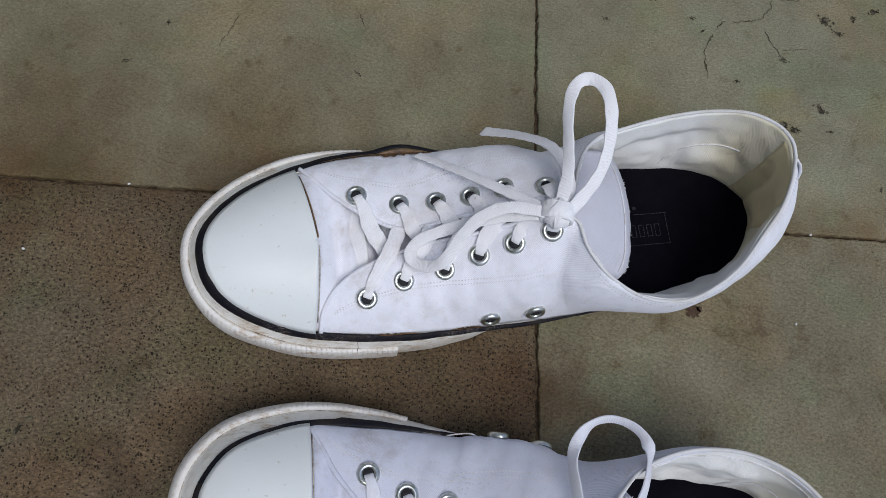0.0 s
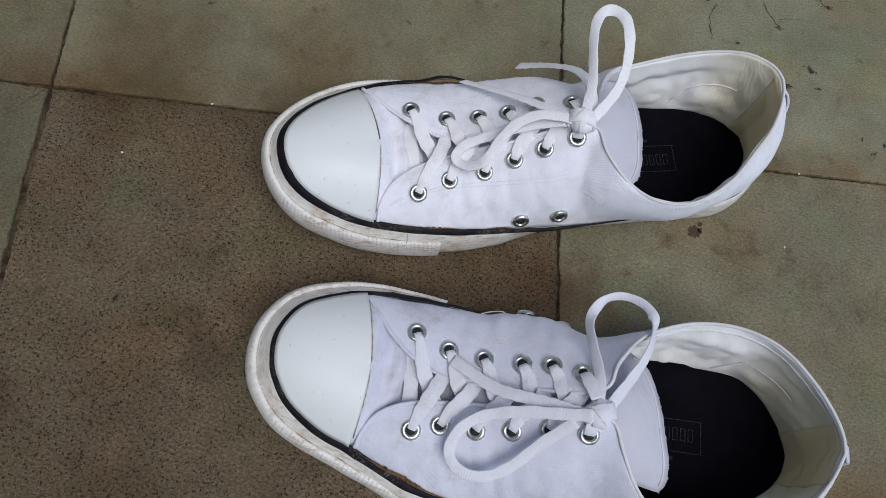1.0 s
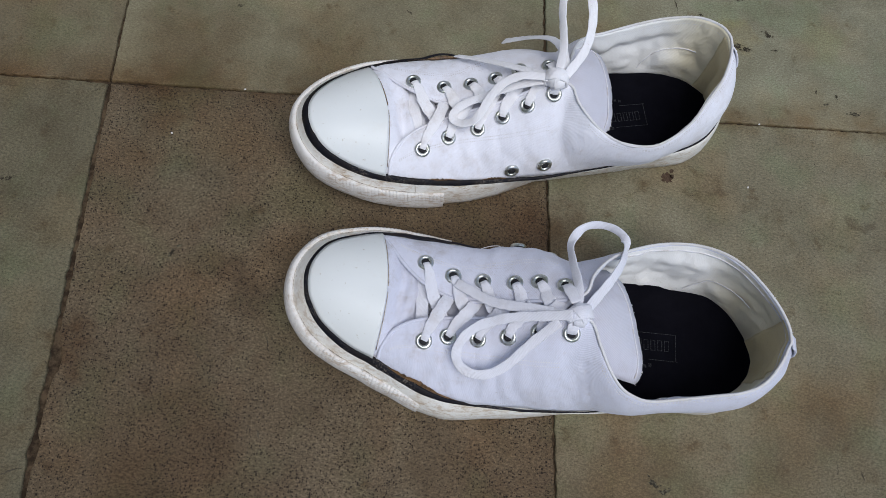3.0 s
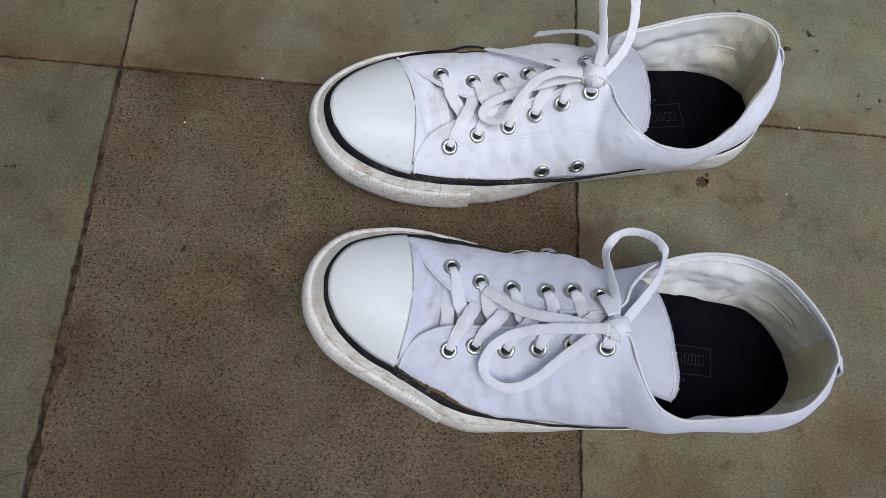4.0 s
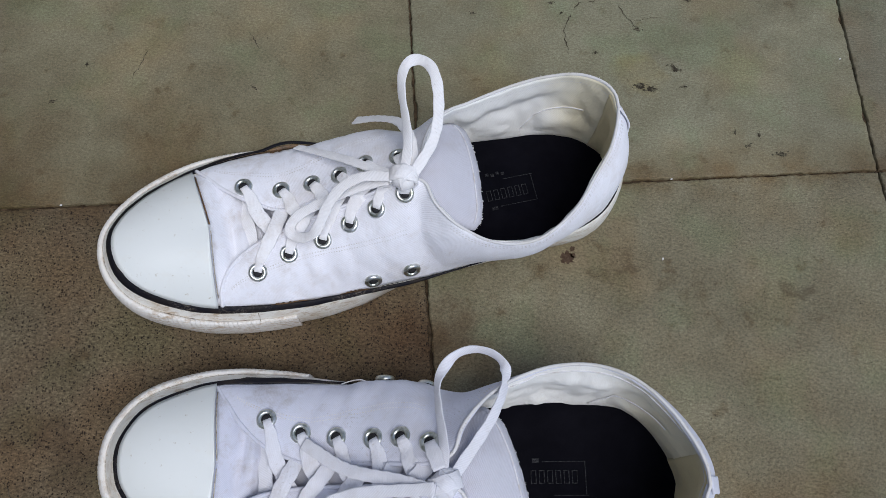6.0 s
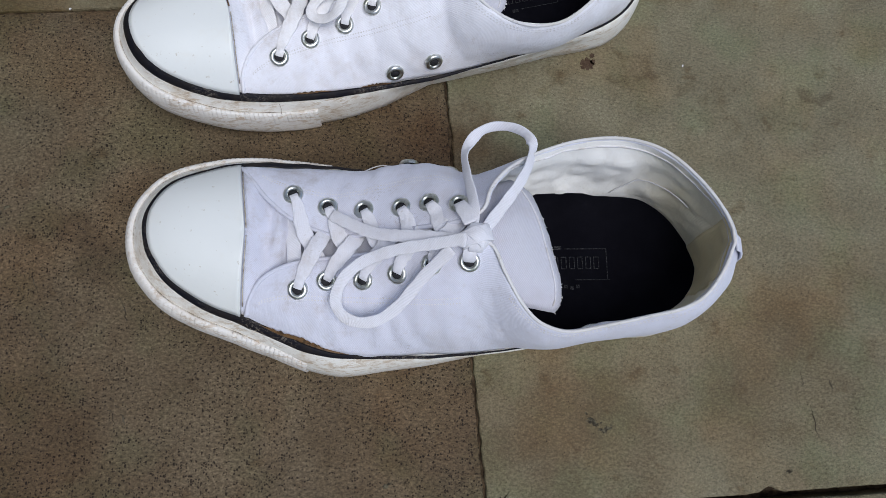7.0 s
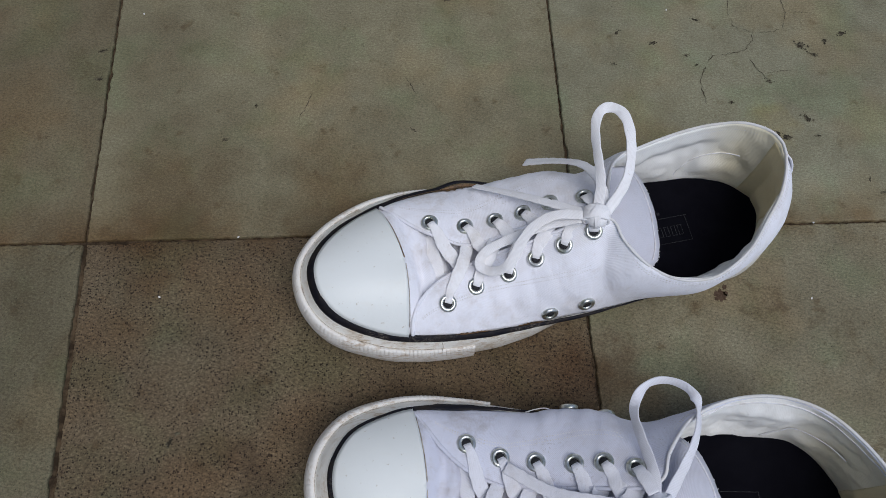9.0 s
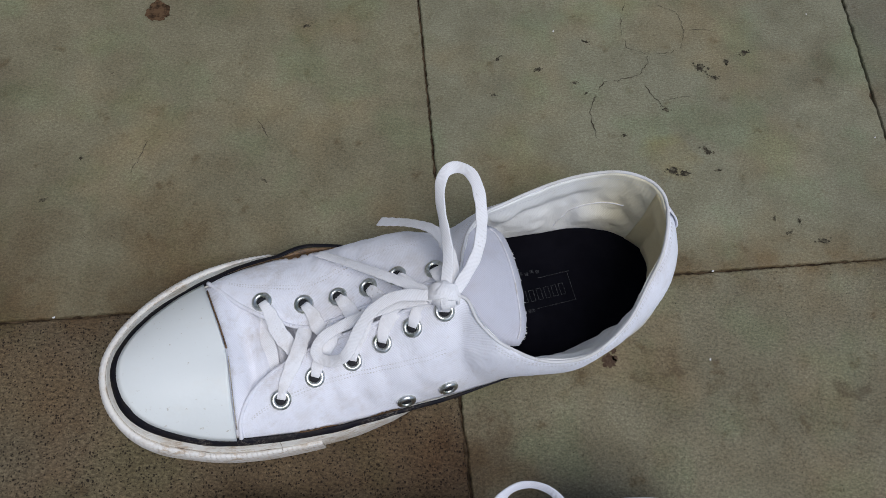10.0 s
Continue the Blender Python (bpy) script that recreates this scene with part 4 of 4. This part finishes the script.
        nn = grid_normals(g)
        corner, cols = int(np.argmax(top[:, 2])), g.shape[0]
        for t0, i0, i1 in ((.58, 8, corner - 3), (.62, 8, corner - 3), (.94, corner + 11, cols - 2), (.91, corner + 11, cols - 2)):
            j = t0 * (rows - 1)
            j0, fr = int(j), j - int(j)
            pts = g[:, j0] * (1 - fr) + g[:, j0 + 1] * fr
            nr = nn[:, j0] * (1 if nn[20, j0, 2] > 0 else -1)
            if i0 > corner:
                nr = nn[:, j0] * (1 if (nn[100, j0] @ (pts[100] - np.array([.205, 0, pts[100][2]]))) > 0 else -1)
            dense = spline(pts[i0:i1], 140)
            dn = spline(nr[i0:i1], 140)
            for k in range(0, 138, 2):
                a, b = dense[k], dense[k + 1]
                w = np.cross(b - a, dn[k])
                w = w / np.linalg.norm(w) * .00026
                lift = dn[k] * .00012
                f = [bm.verts.new(p) for p in L.m([a - w, b - w, b + w, a + w])]
                h = [bm.verts.new(p) for p in L.m([a - w + lift, b - w + lift, b + w + lift, a + w + lift])]
                bm.faces.new(h)
                for x in range(4):
                    bm.faces.new((f[x], f[(x + 1) % 4], h[(x + 1) % 4], h[x]))
        tagged(part("stitching", bm, STITCH, q, "rows of white thread", smooth=False), kind="stuff")

    # lining and insole
    ci, co = grids[True][1], grids[False][1]
    gi, go = grids[True][0], grids[False][0]
    rows = gi.shape[1]
    walls = []
    for q, tp in ((go, co), (gi, ci)):
        nn = grid_normals(q)
        flat = q - np.array([.2, 0, 0])
        flat[..., 2] = .0
        flat[..., 0] = np.maximum(flat[..., 0], 0) * .7
        nn *= np.sign((nn * flat).sum(2, keepdims=True) + 1e-9)
        k0 = int(np.argmax(tp[:, 2])) + 7
        depth = np.interp(np.linspace(0, 1, rows), [0, .75, 1], [.0024, .0024, .0007])[None, :, None]
        walls.append((q - nn * depth)[k0:])
    walls = np.concatenate([walls[0], walls[1][:-1][::-1]], axis=0)
    m = len(walls)
    cen = np.array([.21, 0])
    g = np.zeros((m, rows + 3, 3))
    g[:, :rows] = walls[:, ::-1]
    for a in range(m):
        p = g[a, rows - 1].copy()
        d = cen - p[:2]
        d /= np.linalg.norm(d)
        low = np.array([p[0] + d[0] * .0012, p[1] + d[1] * .0012, .0150])
        for b in range(rows):
            u = b / (rows - 1)
            g[a, b] += (low - p) * u ** 1.6 + np.array([d[0], d[1], 0]) * .0026 * math.sin(math.pi * u) ** .8
        for j, (o, z) in enumerate(((.0008, .0142), (.0008, .0134), (.0008, .0115))):
            g[a, rows + j] = (p[0] + d[0] * o, p[1] + d[1] * o, z)
    soft = g.copy()
    deep = grid_normals(g)
    deep *= np.sign((deep[..., :2] * (cen - g[..., :2])).sum(2, keepdims=True))
    for a in range(m):
        for b in range(rows + 3):
            q = Vector(g[a, b])
            fold = abs(noise.noise(q * 38.0 + Vector((11.0 + side, 0, 0)))) * .0048 + abs(noise.noise(q * 85.0 + Vector((3.0 * side, 7.0, 0)))) * .0026
            soft[a, b] += deep[a, b] * fold
    fade = (np.clip(np.linspace(0, 4, rows + 3), 0, 1) * np.clip(np.linspace(6, 0, rows + 3) - .6, 0, 1))[None, :, None]
    g = g * (1 - fade) + soft * fade
    part("lining", sheet(L.m(g), .0006, flip=1), LINING, shoe, "yellowed creased cotton lining")
    inward = grid_normals(g)
    inward *= np.sign((inward[..., :2] * (cen - g[..., :2])).sum(2, keepdims=True))
    seam = []
    for u, t, _ in spline([(.715, .90, 0), (.70, .74, 0), (.675, .60, 0), (.645, .54, 0), (.61, .52, 0), (.585, .53, 0)], 48):
        a, b = (u if side > 0 else 1 - u) * (m - 1), t * (rows - 1)
        a0, b0 = int(a), int(b)
        fa, fb = a - a0, b - b0
        p = (g[a0, b0] * (1 - fa) + g[a0 + 1, b0] * fa) * (1 - fb) + (g[a0, b0 + 1] * (1 - fa) + g[a0 + 1, b0 + 1] * fa) * fb
        seam.append(p + inward[a0, b0] * .0007)
    seam = np.array(seam)
    for _ in range(6):
        seam[1:-1] = (seam[:-2] + 2 * seam[1:-1] + seam[2:]) / 4
    part("lining_seam", tube(L.m(seam), .00032, 120, 6), STITCH, shoe, "sewn seam inside the heel")
    ring_line = (g[:, 2] * .8 + g[:, 3] * .2 + inward[:, 2] * .0003)[6:-6]
    part("collar_seam", tube(L.m(ring_line), .00035, 300, 5), STITCH, shoe, "sewn line inside the collar edge")
    # heel pocket of the lining
    a0, a1 = (int(m * .455), int(m * .575)) if side < 0 else (int(m * .43), int(m * .545))
    h = g[a0:a1, 1:rows + 3].copy()
    h += inward[a0:a1, 1:rows + 3] * .0004
    part("heel_lining", sheet(L.m(h), .0004, flip=1), HEEL_LINING, shoe, "yellowed heel lining patch with a sewn edge")

    pts = []
    for i in range(n):
        s, v, z = line[i]
        pts.append((s + out[i, 0] * -.0018, v + out[i, 1] * -.0018))
    bm = bmesh.new()
    rr = [1.0, .93, .8, .6, .4, .2, .05]
    cc = np.array([.14, 0])
    prev = None
    for r in rr:
        cur = []
        for x, y in pts:
            q = np.array([cc[0] + (x - cc[0]) * r, y * r])
            arch = .010 * math.exp(-((q[0] - .185) / .028) ** 2) * max(0, (q[1] - .012) / .028) ** 1.5
            cup = .0022 * max(0.0, (r - .8) / .2) ** 2
            zz = .0115 + toe_lift(q[0]) + arch + cup + .002 * float(np.interp(q[0], [.15, .22], [0, 1]))
            cur.append(bm.verts.new((q[0], q[1] * side, zz)))
        if prev:
            for i in range(n):
                k = (i + 1) % n
                bm.faces.new((prev[i], prev[k], cur[k], cur[i]))
        prev = cur
    bm.faces.new(prev)
    insole = part("insole", bm, INSOLE, shoe, "black insole with worn silver print")
    # worn print on the heel of the insole: frame lines and plain bars
    bm = bmesh.new()

    def bar(s0, s1, v0, v1):
        zz = .0140
        q = []
        for s, v in ((s0, v0), (s1, v0), (s1, v1), (s0, v1)):
            z = zz + .002 * float(np.interp(s, [.15, .22], [0, 1])) - .002 + .010 * math.exp(-((s - .185) / .028) ** 2) * max(0, (v - .012) / .028) ** 1.5
            q.append(bm.verts.new((s, v * side, z)))
        bm.faces.new(q)
    for s0, s1, v0, v1 in ((.208, .2295, .0069, .0073), (.2291, .2295, -.0085, .0073), (.213, .2305, -.0091, -.0087)):
        bar(s0, s1, v0, v1)
    for k in range(6):
        a, b = .2020 + k * .0041, .2048 + k * .0041
        for box in ((a, b, -.0034, -.0030), (a, b, .0026, .0030), (a, a + .0004, -.0034, .0030), (b - .0004, b, -.0034, .0030)):
            bar(*box)
    for k in range(4):
        bar(.204 + k * .0030, .2058 + k * .0030, -.0140 + .0008 * (k % 2), -.0122 + .0008 * (k % 2))
    bar(.2030, .2065, .0066, .0086)
    part("insole_print", bm, PRINT, insole, "worn silver lettering bars", smooth=False)

    # tongue
    lean = -.0085 if side > 0 else -.0010
    tip = lambda v: (.1925 if side > 0 else .1935) - .0024 * (v / .03) ** 2 - .0040 * (v / .03) ** 8 + lean * v / .03
    us = np.linspace(-1, 1, 25)
    ts = np.linspace(0, 1, 40)
    g = np.zeros((40, 25, 3))
    for b, u in enumerate(us):
        for a, t in enumerate(ts):
            half = .018 + .0125 * t
            v = u * half
            s = .068 + (tip(v) - .068) * t + .0007 * (noise.noise((v * 900, 3.0, side)) if t == 1 else 0)
            zc = float(np.interp(s, [.068, .085, .096, .112, .135, .155, .166, .177, .187, .196], [.0330, .0350, .0385, .0445, .0560, .0655, .0680, .0655, .0600, .0540]))
            drop = float(np.interp(s, [.07, .1, .13, .16, .175, .195], [4, 8, 24, 28, 16, 8]))
            g[a, b] = (s, v, zc - drop * v * v)
    g = wrinkle(g, 50.0, .0016, 21.0 + side)
    tongue = part("tongue", sheet(L.m(g), .0018, flip=side), TONGUE, shoe, "canvas tongue with a frayed edge, greyed to stand for shade")
    part("hem", tube(L.m(g[38, 1:-1] + np.array([0, 0, .0003])), .0004, 60, 6), STITCH, tongue, "sewn hem of the tongue")
    # frayed threads at its end
    bm = bmesh.new()
    rnd = random.Random(5 + side)
    edge = g[-1]
    for k in range(70):
        u = rnd.random() * 23.9
        i, f = int(u), u - int(u)
        p = edge[i] * (1 - f) + edge[i + 1] * f - np.array([.0005, 0, .0006])
        d = np.array([rnd.uniform(.3, 1), rnd.uniform(-.7, .7), rnd.uniform(-.5, .3)])
        d /= np.linalg.norm(d)
        ln = rnd.uniform(.0004, .0014)
        tube(L.m([p, p + d * ln * .5 + np.array([0, 0, .0002]), p + d * ln]), .00016, 3, 4, bm=bm)
    tagged(part("frayed_threads", bm, THREAD, tongue, "loose white threads"), kind="stuff")

    # binding round the opening and the front edges
    ko, ki = int(np.argmax(co[:, 2])) - 4, int(np.argmax(ci[:, 2])) - 4
    edge = np.vstack([co[ko:-1], ci[ki:][::-1]])
    collar = part("binding", tube(L.m(edge + np.array([0, 0, .0001])), .0008, 260, 8), BINDING, shoe, "white binding tape along the collar")
    bm = bmesh.new()
    rnd = random.Random(31 + side)
    rim = spline(edge, 400)
    for k in range(260):
        p = rim[rnd.randrange(6, 394)] + np.array([0, 0, .0005])
        d = np.array([rnd.uniform(-1, 1), rnd.uniform(-1, 1), rnd.uniform(.2, .9)])
        d *= rnd.uniform(.0005, .0014) / np.linalg.norm(d)
        tube(L.m([p, p + d * .6, p + d + np.array([0, 0, -.0003])]), .00011, 3, 3, bm=bm)
    tagged(part("collar_fuzz", bm, THREAD, collar, "worn fuzzy threads along the edge"), kind="stuff")
    for e in (co[:ko + 2], ci[:ki + 2]):
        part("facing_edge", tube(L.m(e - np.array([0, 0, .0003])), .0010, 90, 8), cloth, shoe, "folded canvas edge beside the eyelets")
    # strip up the heel
    seam = grids[True][0][-1][[0, 4, 8, 12, 16, 20, 22, 23]]
    away = seam - np.array([.20, -.004, 0])
    away[:, 2] = 0
    away /= np.linalg.norm(away, axis=1, keepdims=True)
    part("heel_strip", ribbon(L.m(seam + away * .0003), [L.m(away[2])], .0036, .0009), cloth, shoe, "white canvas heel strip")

    # eyelets
    spots = {}
    for inner, rows_e in zip((True, False), EYELETS_RIGHT if side < 0 else EYELETS_LEFT):
        g = grids[inner][0]
        spots[inner] = []
        for s, v in rows_e:
            p, nr = on_grid(g, s, v)
            nr = nr if nr[2] > 0 else -nr
            nr = nr + np.array([0, 0, .25])
            nr /= np.linalg.norm(nr)
            spots[inner].append((p, nr))
            eyelet(shoe, L.m(p + nr * .0004), L.m(nr))
    g = grids[True][0]
    for s, v in ((.1305, .0388), (.1505, .0376)):
        p, nr = on_grid(g, s, v)
        if side > 0:
            row = 4 if s < .14 else 2
            col = int(np.argmin(np.abs(g[:100, row, 0] - s)))
            p, nr = g[col, row], np.cross(g[col + 1, row] - g[col - 1, row], g[col, row + 1] - g[col, row - 1])
            nr = nr / np.linalg.norm(nr)
        nr = nr if nr[1] > 0 else -nr
        eyelet(shoe, L.m(p + nr * .0009), L.m(nr))

    # dried glue where the stripe has come away
    for s0, s1, inner, high in glue:
        bm = bmesh.new()
        prev = None
        g = grids[inner][0]
        for k in range(36):
            u = k / 35
            s = s0 + (s1 - s0) * u
            c = float(np.interp(s, np.maximum.accumulate(g[:66, 0, 0]), np.arange(66)))
            c0, cf = int(c), c - int(c)
            strip = g[c0] * (1 - cf) + g[c0 + 1] * cf
            wid = .3 + high * (math.sin(math.pi * u) ** .7) * (.75 + .5 * noise.noise((k * .45, side * 3.0, 1.0)) + .35 * noise.noise((k * 1.3, side * 3.0, 6.0)))
            nr = grid_normals(g)[c0, 2]
            nr = nr if nr[2] > 0 else -nr
            cur = []
            for t in (0, .35, .7, 1):
                q = t * max(.2, wid)
                j0 = int(q)
                cur.append(bm.verts.new(L.m(strip[j0] * (1 - q + j0) + strip[j0 + 1] * (q - j0) + nr * .0007)))
            if prev:
                for a in range(3):
                    bm.faces.new((prev[a], prev[a + 1], cur[a + 1], cur[a]))
            prev = cur
        part("dried_glue", bm, GLUE, shoe, "brown dried glue at the open seam")
    return shoe, L, spots, grids


UP = np.array([0, 0, 1.0])


def lacing(shoe, L, spots, side):
    """The criss-cross of flat tape: out of one eyelet, over the gap, under the opposite edge."""
    cotton = LACE if side < 0 else LACE_SHADED
    rims = {k: spline(L.rim[k], 400) for k in (True, False)}
    # straight bar under the facings between the first two eyelets
    p, q = spots[True][0][0], spots[False][0][0]
    path = [p * (1 - u) + q * u + np.array([-.0012, 0, 0]) for u in (.08, .3, .5, .7, .92)]
    for k, z in enumerate((-.0036, -.0014, .0000, -.0010, -.0032)):
        path[k][2] = .0412 + z
    part("lace_crossing", ribbon(L.m(path), [L.m(np.array([-.25, 0, 1.0]))], .0036, .0008, count=24), cotton, shoe, "flat white cotton lace")
    for inner in (True, False):
        for i in range(5):
            p, nr = spots[inner][i]
            q, qn = spots[not inner][i + 1]
            d = (q - p) / np.linalg.norm(q - p)
            # where the way to the other eyelet meets the other edge
            edge = rims[not inner][40:230]
            way = p[None] + d[None] * np.linspace(0, np.linalg.norm(q - p), 80)[:, None]
            gap = np.linalg.norm(edge[:, None, :2] - way[None, :, :2], axis=2)
            e, w = np.unravel_index(np.argmin(gap), gap.shape)
            slip = edge[e]
            rnd = random.Random(i * 7 + inner + side * 3)
            upper = inner == (side < 0)
            over = .0030 if upper else .0002
            near = p + d * .0072 + nr * .0018
            if upper:
                slip = slip + np.array([.0035, 0, 0])
            mid = (near + slip) / 2 + np.array([rnd.uniform(-.0010, .0010) + (.0006 if upper else -.0012), 0, over])
            path = [p - d * .0010 - nr * .0030, p + d * .0004 + nr * .0004, p + d * .0026 + nr * .0019, near, mid,
                    slip + np.array([0, 0, -.0008 if upper else -.0024]), slip + d * .003 + np.array([0, 0, -.0034]), q - d * .004 - qn * .0052]
            roll = np.array([rnd.uniform(-.35, .35), rnd.uniform(-.2, .2), 0])
            ups = [nr - d * .8, nr - d * .5, nr, nr + roll * .5, UP + roll, UP + roll * .5, qn, qn]
            part("lace_crossing", ribbon(L.m(path), [L.m(u) for u in ups], rnd.uniform(.0034, .0038), .0008, count=44, wide=(.5, .58, .85, 1, 1, 1, .95, .9)), cotton, shoe, "flat white cotton lace")
    for inner in (True, False):
        p, nr = spots[inner][5]
        k = np.array([.1555, .003 if inner else 0.0, .0755])
        path = [p - (k - p) * .12 - nr * .0026, p + nr * .0016 + (k - p) * .10, (p + k) / 2 + np.array([0, 0, .002]), k]
        part("lace_crossing", ribbon(L.m(path), [L.m(nr)], .0033, .0008, count=20, wide=(.55, .8, 1, .8)), cotton, shoe, "flat white cotton lace")


def knot(shoe, L, c):
    """A tight knot of folded tape."""
    c = np.array(c)
    bm = bmesh.new()
    for (a, w, h, r) in ((.3, .0036, .0052, .0062), (1.5, .0032, .0046, .0056), (2.4, .0030, .0056, .0050)):
        path, ups = [], []
        for k in range(9):
            t = math.pi * (k / 8 * 1.5 - .25)
            d = np.array([math.cos(a), math.sin(a), 0])
            path.append(c + d * r * math.cos(t) + np.array([0, 0, h * math.sin(t)]))
            ups.append(d * math.cos(t) + np.array([0, 0, math.sin(t)]))
        ribbon(L.m(path), L.m(ups), w, .0016, bm=bm, count=28)
    part("knot", bm, LACE if L.side < 0 else LACE_SHADED, shoe, "tight knot of white lace")
    bm = bmesh.new()
    bmesh.ops.create_icosphere(bm, subdivisions=3, radius=1.0)
    for v in bm.verts:
        q = v.co.copy()
        k = 1 + .22 * noise.noise(q * 2.2)
        v.co = Vector(L.m(c)) + Vector((q.x * .0060, q.y * .0055, q.z * .0042)) * k
    bm.loops.layers.uv.verify()
    part("knot_core", bm, LACE if L.side < 0 else LACE_SHADED, shoe, "folded white lace inside the knot")


def tape(name, shoe, L, path, ups, label, half=.0028):
    return part(name, ribbon(L.m(path), [L.m(u) for u in ups], half * .92, .0008, count=90), LACE if L.side < 0 else LACE_SHADED, shoe, label)


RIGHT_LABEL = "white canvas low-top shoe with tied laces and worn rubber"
LEFT_LABEL = "white canvas low-top shoe with a glue-stained seam"
shoe_r, LR, spots_r, grids_r = build_shoe((-.1115, .1145), 9.1, -1, RIGHT_LABEL, (.078, .124, False), [(.052, .082, False, 2.2), (.080, .116, False, 3.6), (.074, .098, True, .8), (.112, .128, True, .7)], (LINE_RIGHT, FLARE_RIGHT, FACING_RIGHT, COLLAR_RIGHT))
lacing(shoe_r, LR, spots_r, -1)
knot(shoe_r, LR, (.1545, .0065, .0765))
tape("bow_loop", shoe_r, LR, [(.1545, .007, .078), (.160, -.0093, .083), (.1613, -.0304, .091), (.165, -.0405, .0945), (.1714, -.0425, .0955), (.1774, -.0359, .0955), (.177, -.0208, .092), (.1715, -.0054, .086), (.1594, .0068, .079)], [(-.3, .3, .9), (-.75, .2, .6), (-.85, .3, .5), (-.5, .6, .7), (0, .7, .7), (.2, .5, .9), (.1, .3, .95), (0, .2, 1), (0, .2, 1)], "upright loop of flat white lace")
tape("bow_loop", shoe_r, LR, [(.1494, .0062, .078), (.1359, .002, .0755), (.1244, .0042, .072), (.1164, .010, .0665), (.1079, .0188, .059), (.100, .0175, .0525), (.0947, .0126, .051), (.0998, .0064, .053), (.1144, .0036, .0585), (.1326, .0035, .0675), (.1474, .0059, .075)], [UP], "flattened loop of white lace lying over the eyelets")
tape("lace_end", shoe_r, LR, [(.160, .0032, .078), (.1614, -.0121, .0765), (.1587, -.0267, .068), (.150, -.0385, .054), (.1375, -.050, .036)], [UP, UP, (0, -.4, .9), (0, -.2, 1), (0, -.1, 1)], "loose end of white lace", .0030)
tape("lace_end", shoe_r, LR, [(.1487, .0041, .077), (.140, -.0044, .0705), (.1285, -.0154, .062), (.1161, -.0275, .051), (.1046, -.0385, .040)], [UP, UP, (0, -.4, .9), (0, -.5, .8), (0, -.6, .7)], "loose end of white lace", .0026)

shoe_l, LL, spots_l, grids_l = build_shoe((-.104, .0065), -3.0, 1, LEFT_LABEL, (.070, .104, False), [(.061, .091, False, 2.2), (.104, .116, True, .9)], (LINE_LEFT, FLARE_LEFT, FACING_LEFT, COLLAR_LEFT), .55, .9)
lacing(shoe_l, LL, spots_l, 1)
knot(shoe_l, LL, (.1580, -.0025, .0720))
tape("bow_loop", shoe_l, LL, [(.1563, -.001, .0735), (.1575, .012, .0715), (.1555, .028, .0640), (.1555, .0425, .0565), (.1635, .0540, .0535), (.1741, .0568, .0525), (.1835, .0528, .0545), (.1865, .0450, .0570), (.1800, .0265, .0655), (.1605, -.001, .0738)], [(-.3, -.3, .9), (-.5, -.3, .8), (-.6, -.4, .7), (-.5, -.7, .6), (-.2, -.9, .5), (0, -.9, .5), (.2, -.6, .8), (.1, -.4, .9), (0, -.3, 1), (0, -.2, 1)], "loop of flat white lace hanging over the collar side")
tape("bow_loop", shoe_l, LL, [(.1534, -.0045, .078), (.1405, -.0052, .0725), (.1235, -.006, .0645), (.1087, -.0098, .057), (.100, -.0173, .0525), (.0975, -.0264, .0505), (.1029, -.0332, .049), (.114, -.0346, .050), (.1247, -.029, .055), (.1361, -.0174, .0645), (.1476, -.0078, .074)], [UP, UP, UP, (0, -.2, 1), (0, -.3, .9), (0, -.4, .9), (0, -.5, .8), (0, -.5, .8), (0, -.4, .9), (0, -.2, 1), UP], "flattened loop of white lace lying on the canvas side")
tape("lace_end", shoe_l, LL, [(.1535, -.0055, .078), (.1383, -.0013, .069), (.1211, .0018, .0605), (.1109, .0053, .055), (.0945, .0150, .0475)], [UP], "loose end of white lace", .0030)

# a pulled thread on the arch side of the glue-stained shoe
part("loose_thread", tube(LL.m([(.108, .0440, .026), (.113, .0452, .0285), (.118, .0457, .0295), (.122, .0445, .0285), (.126, .0440, .0300)]), .0003, 40, 6), THREAD, shoe_l, "pulled white thread")
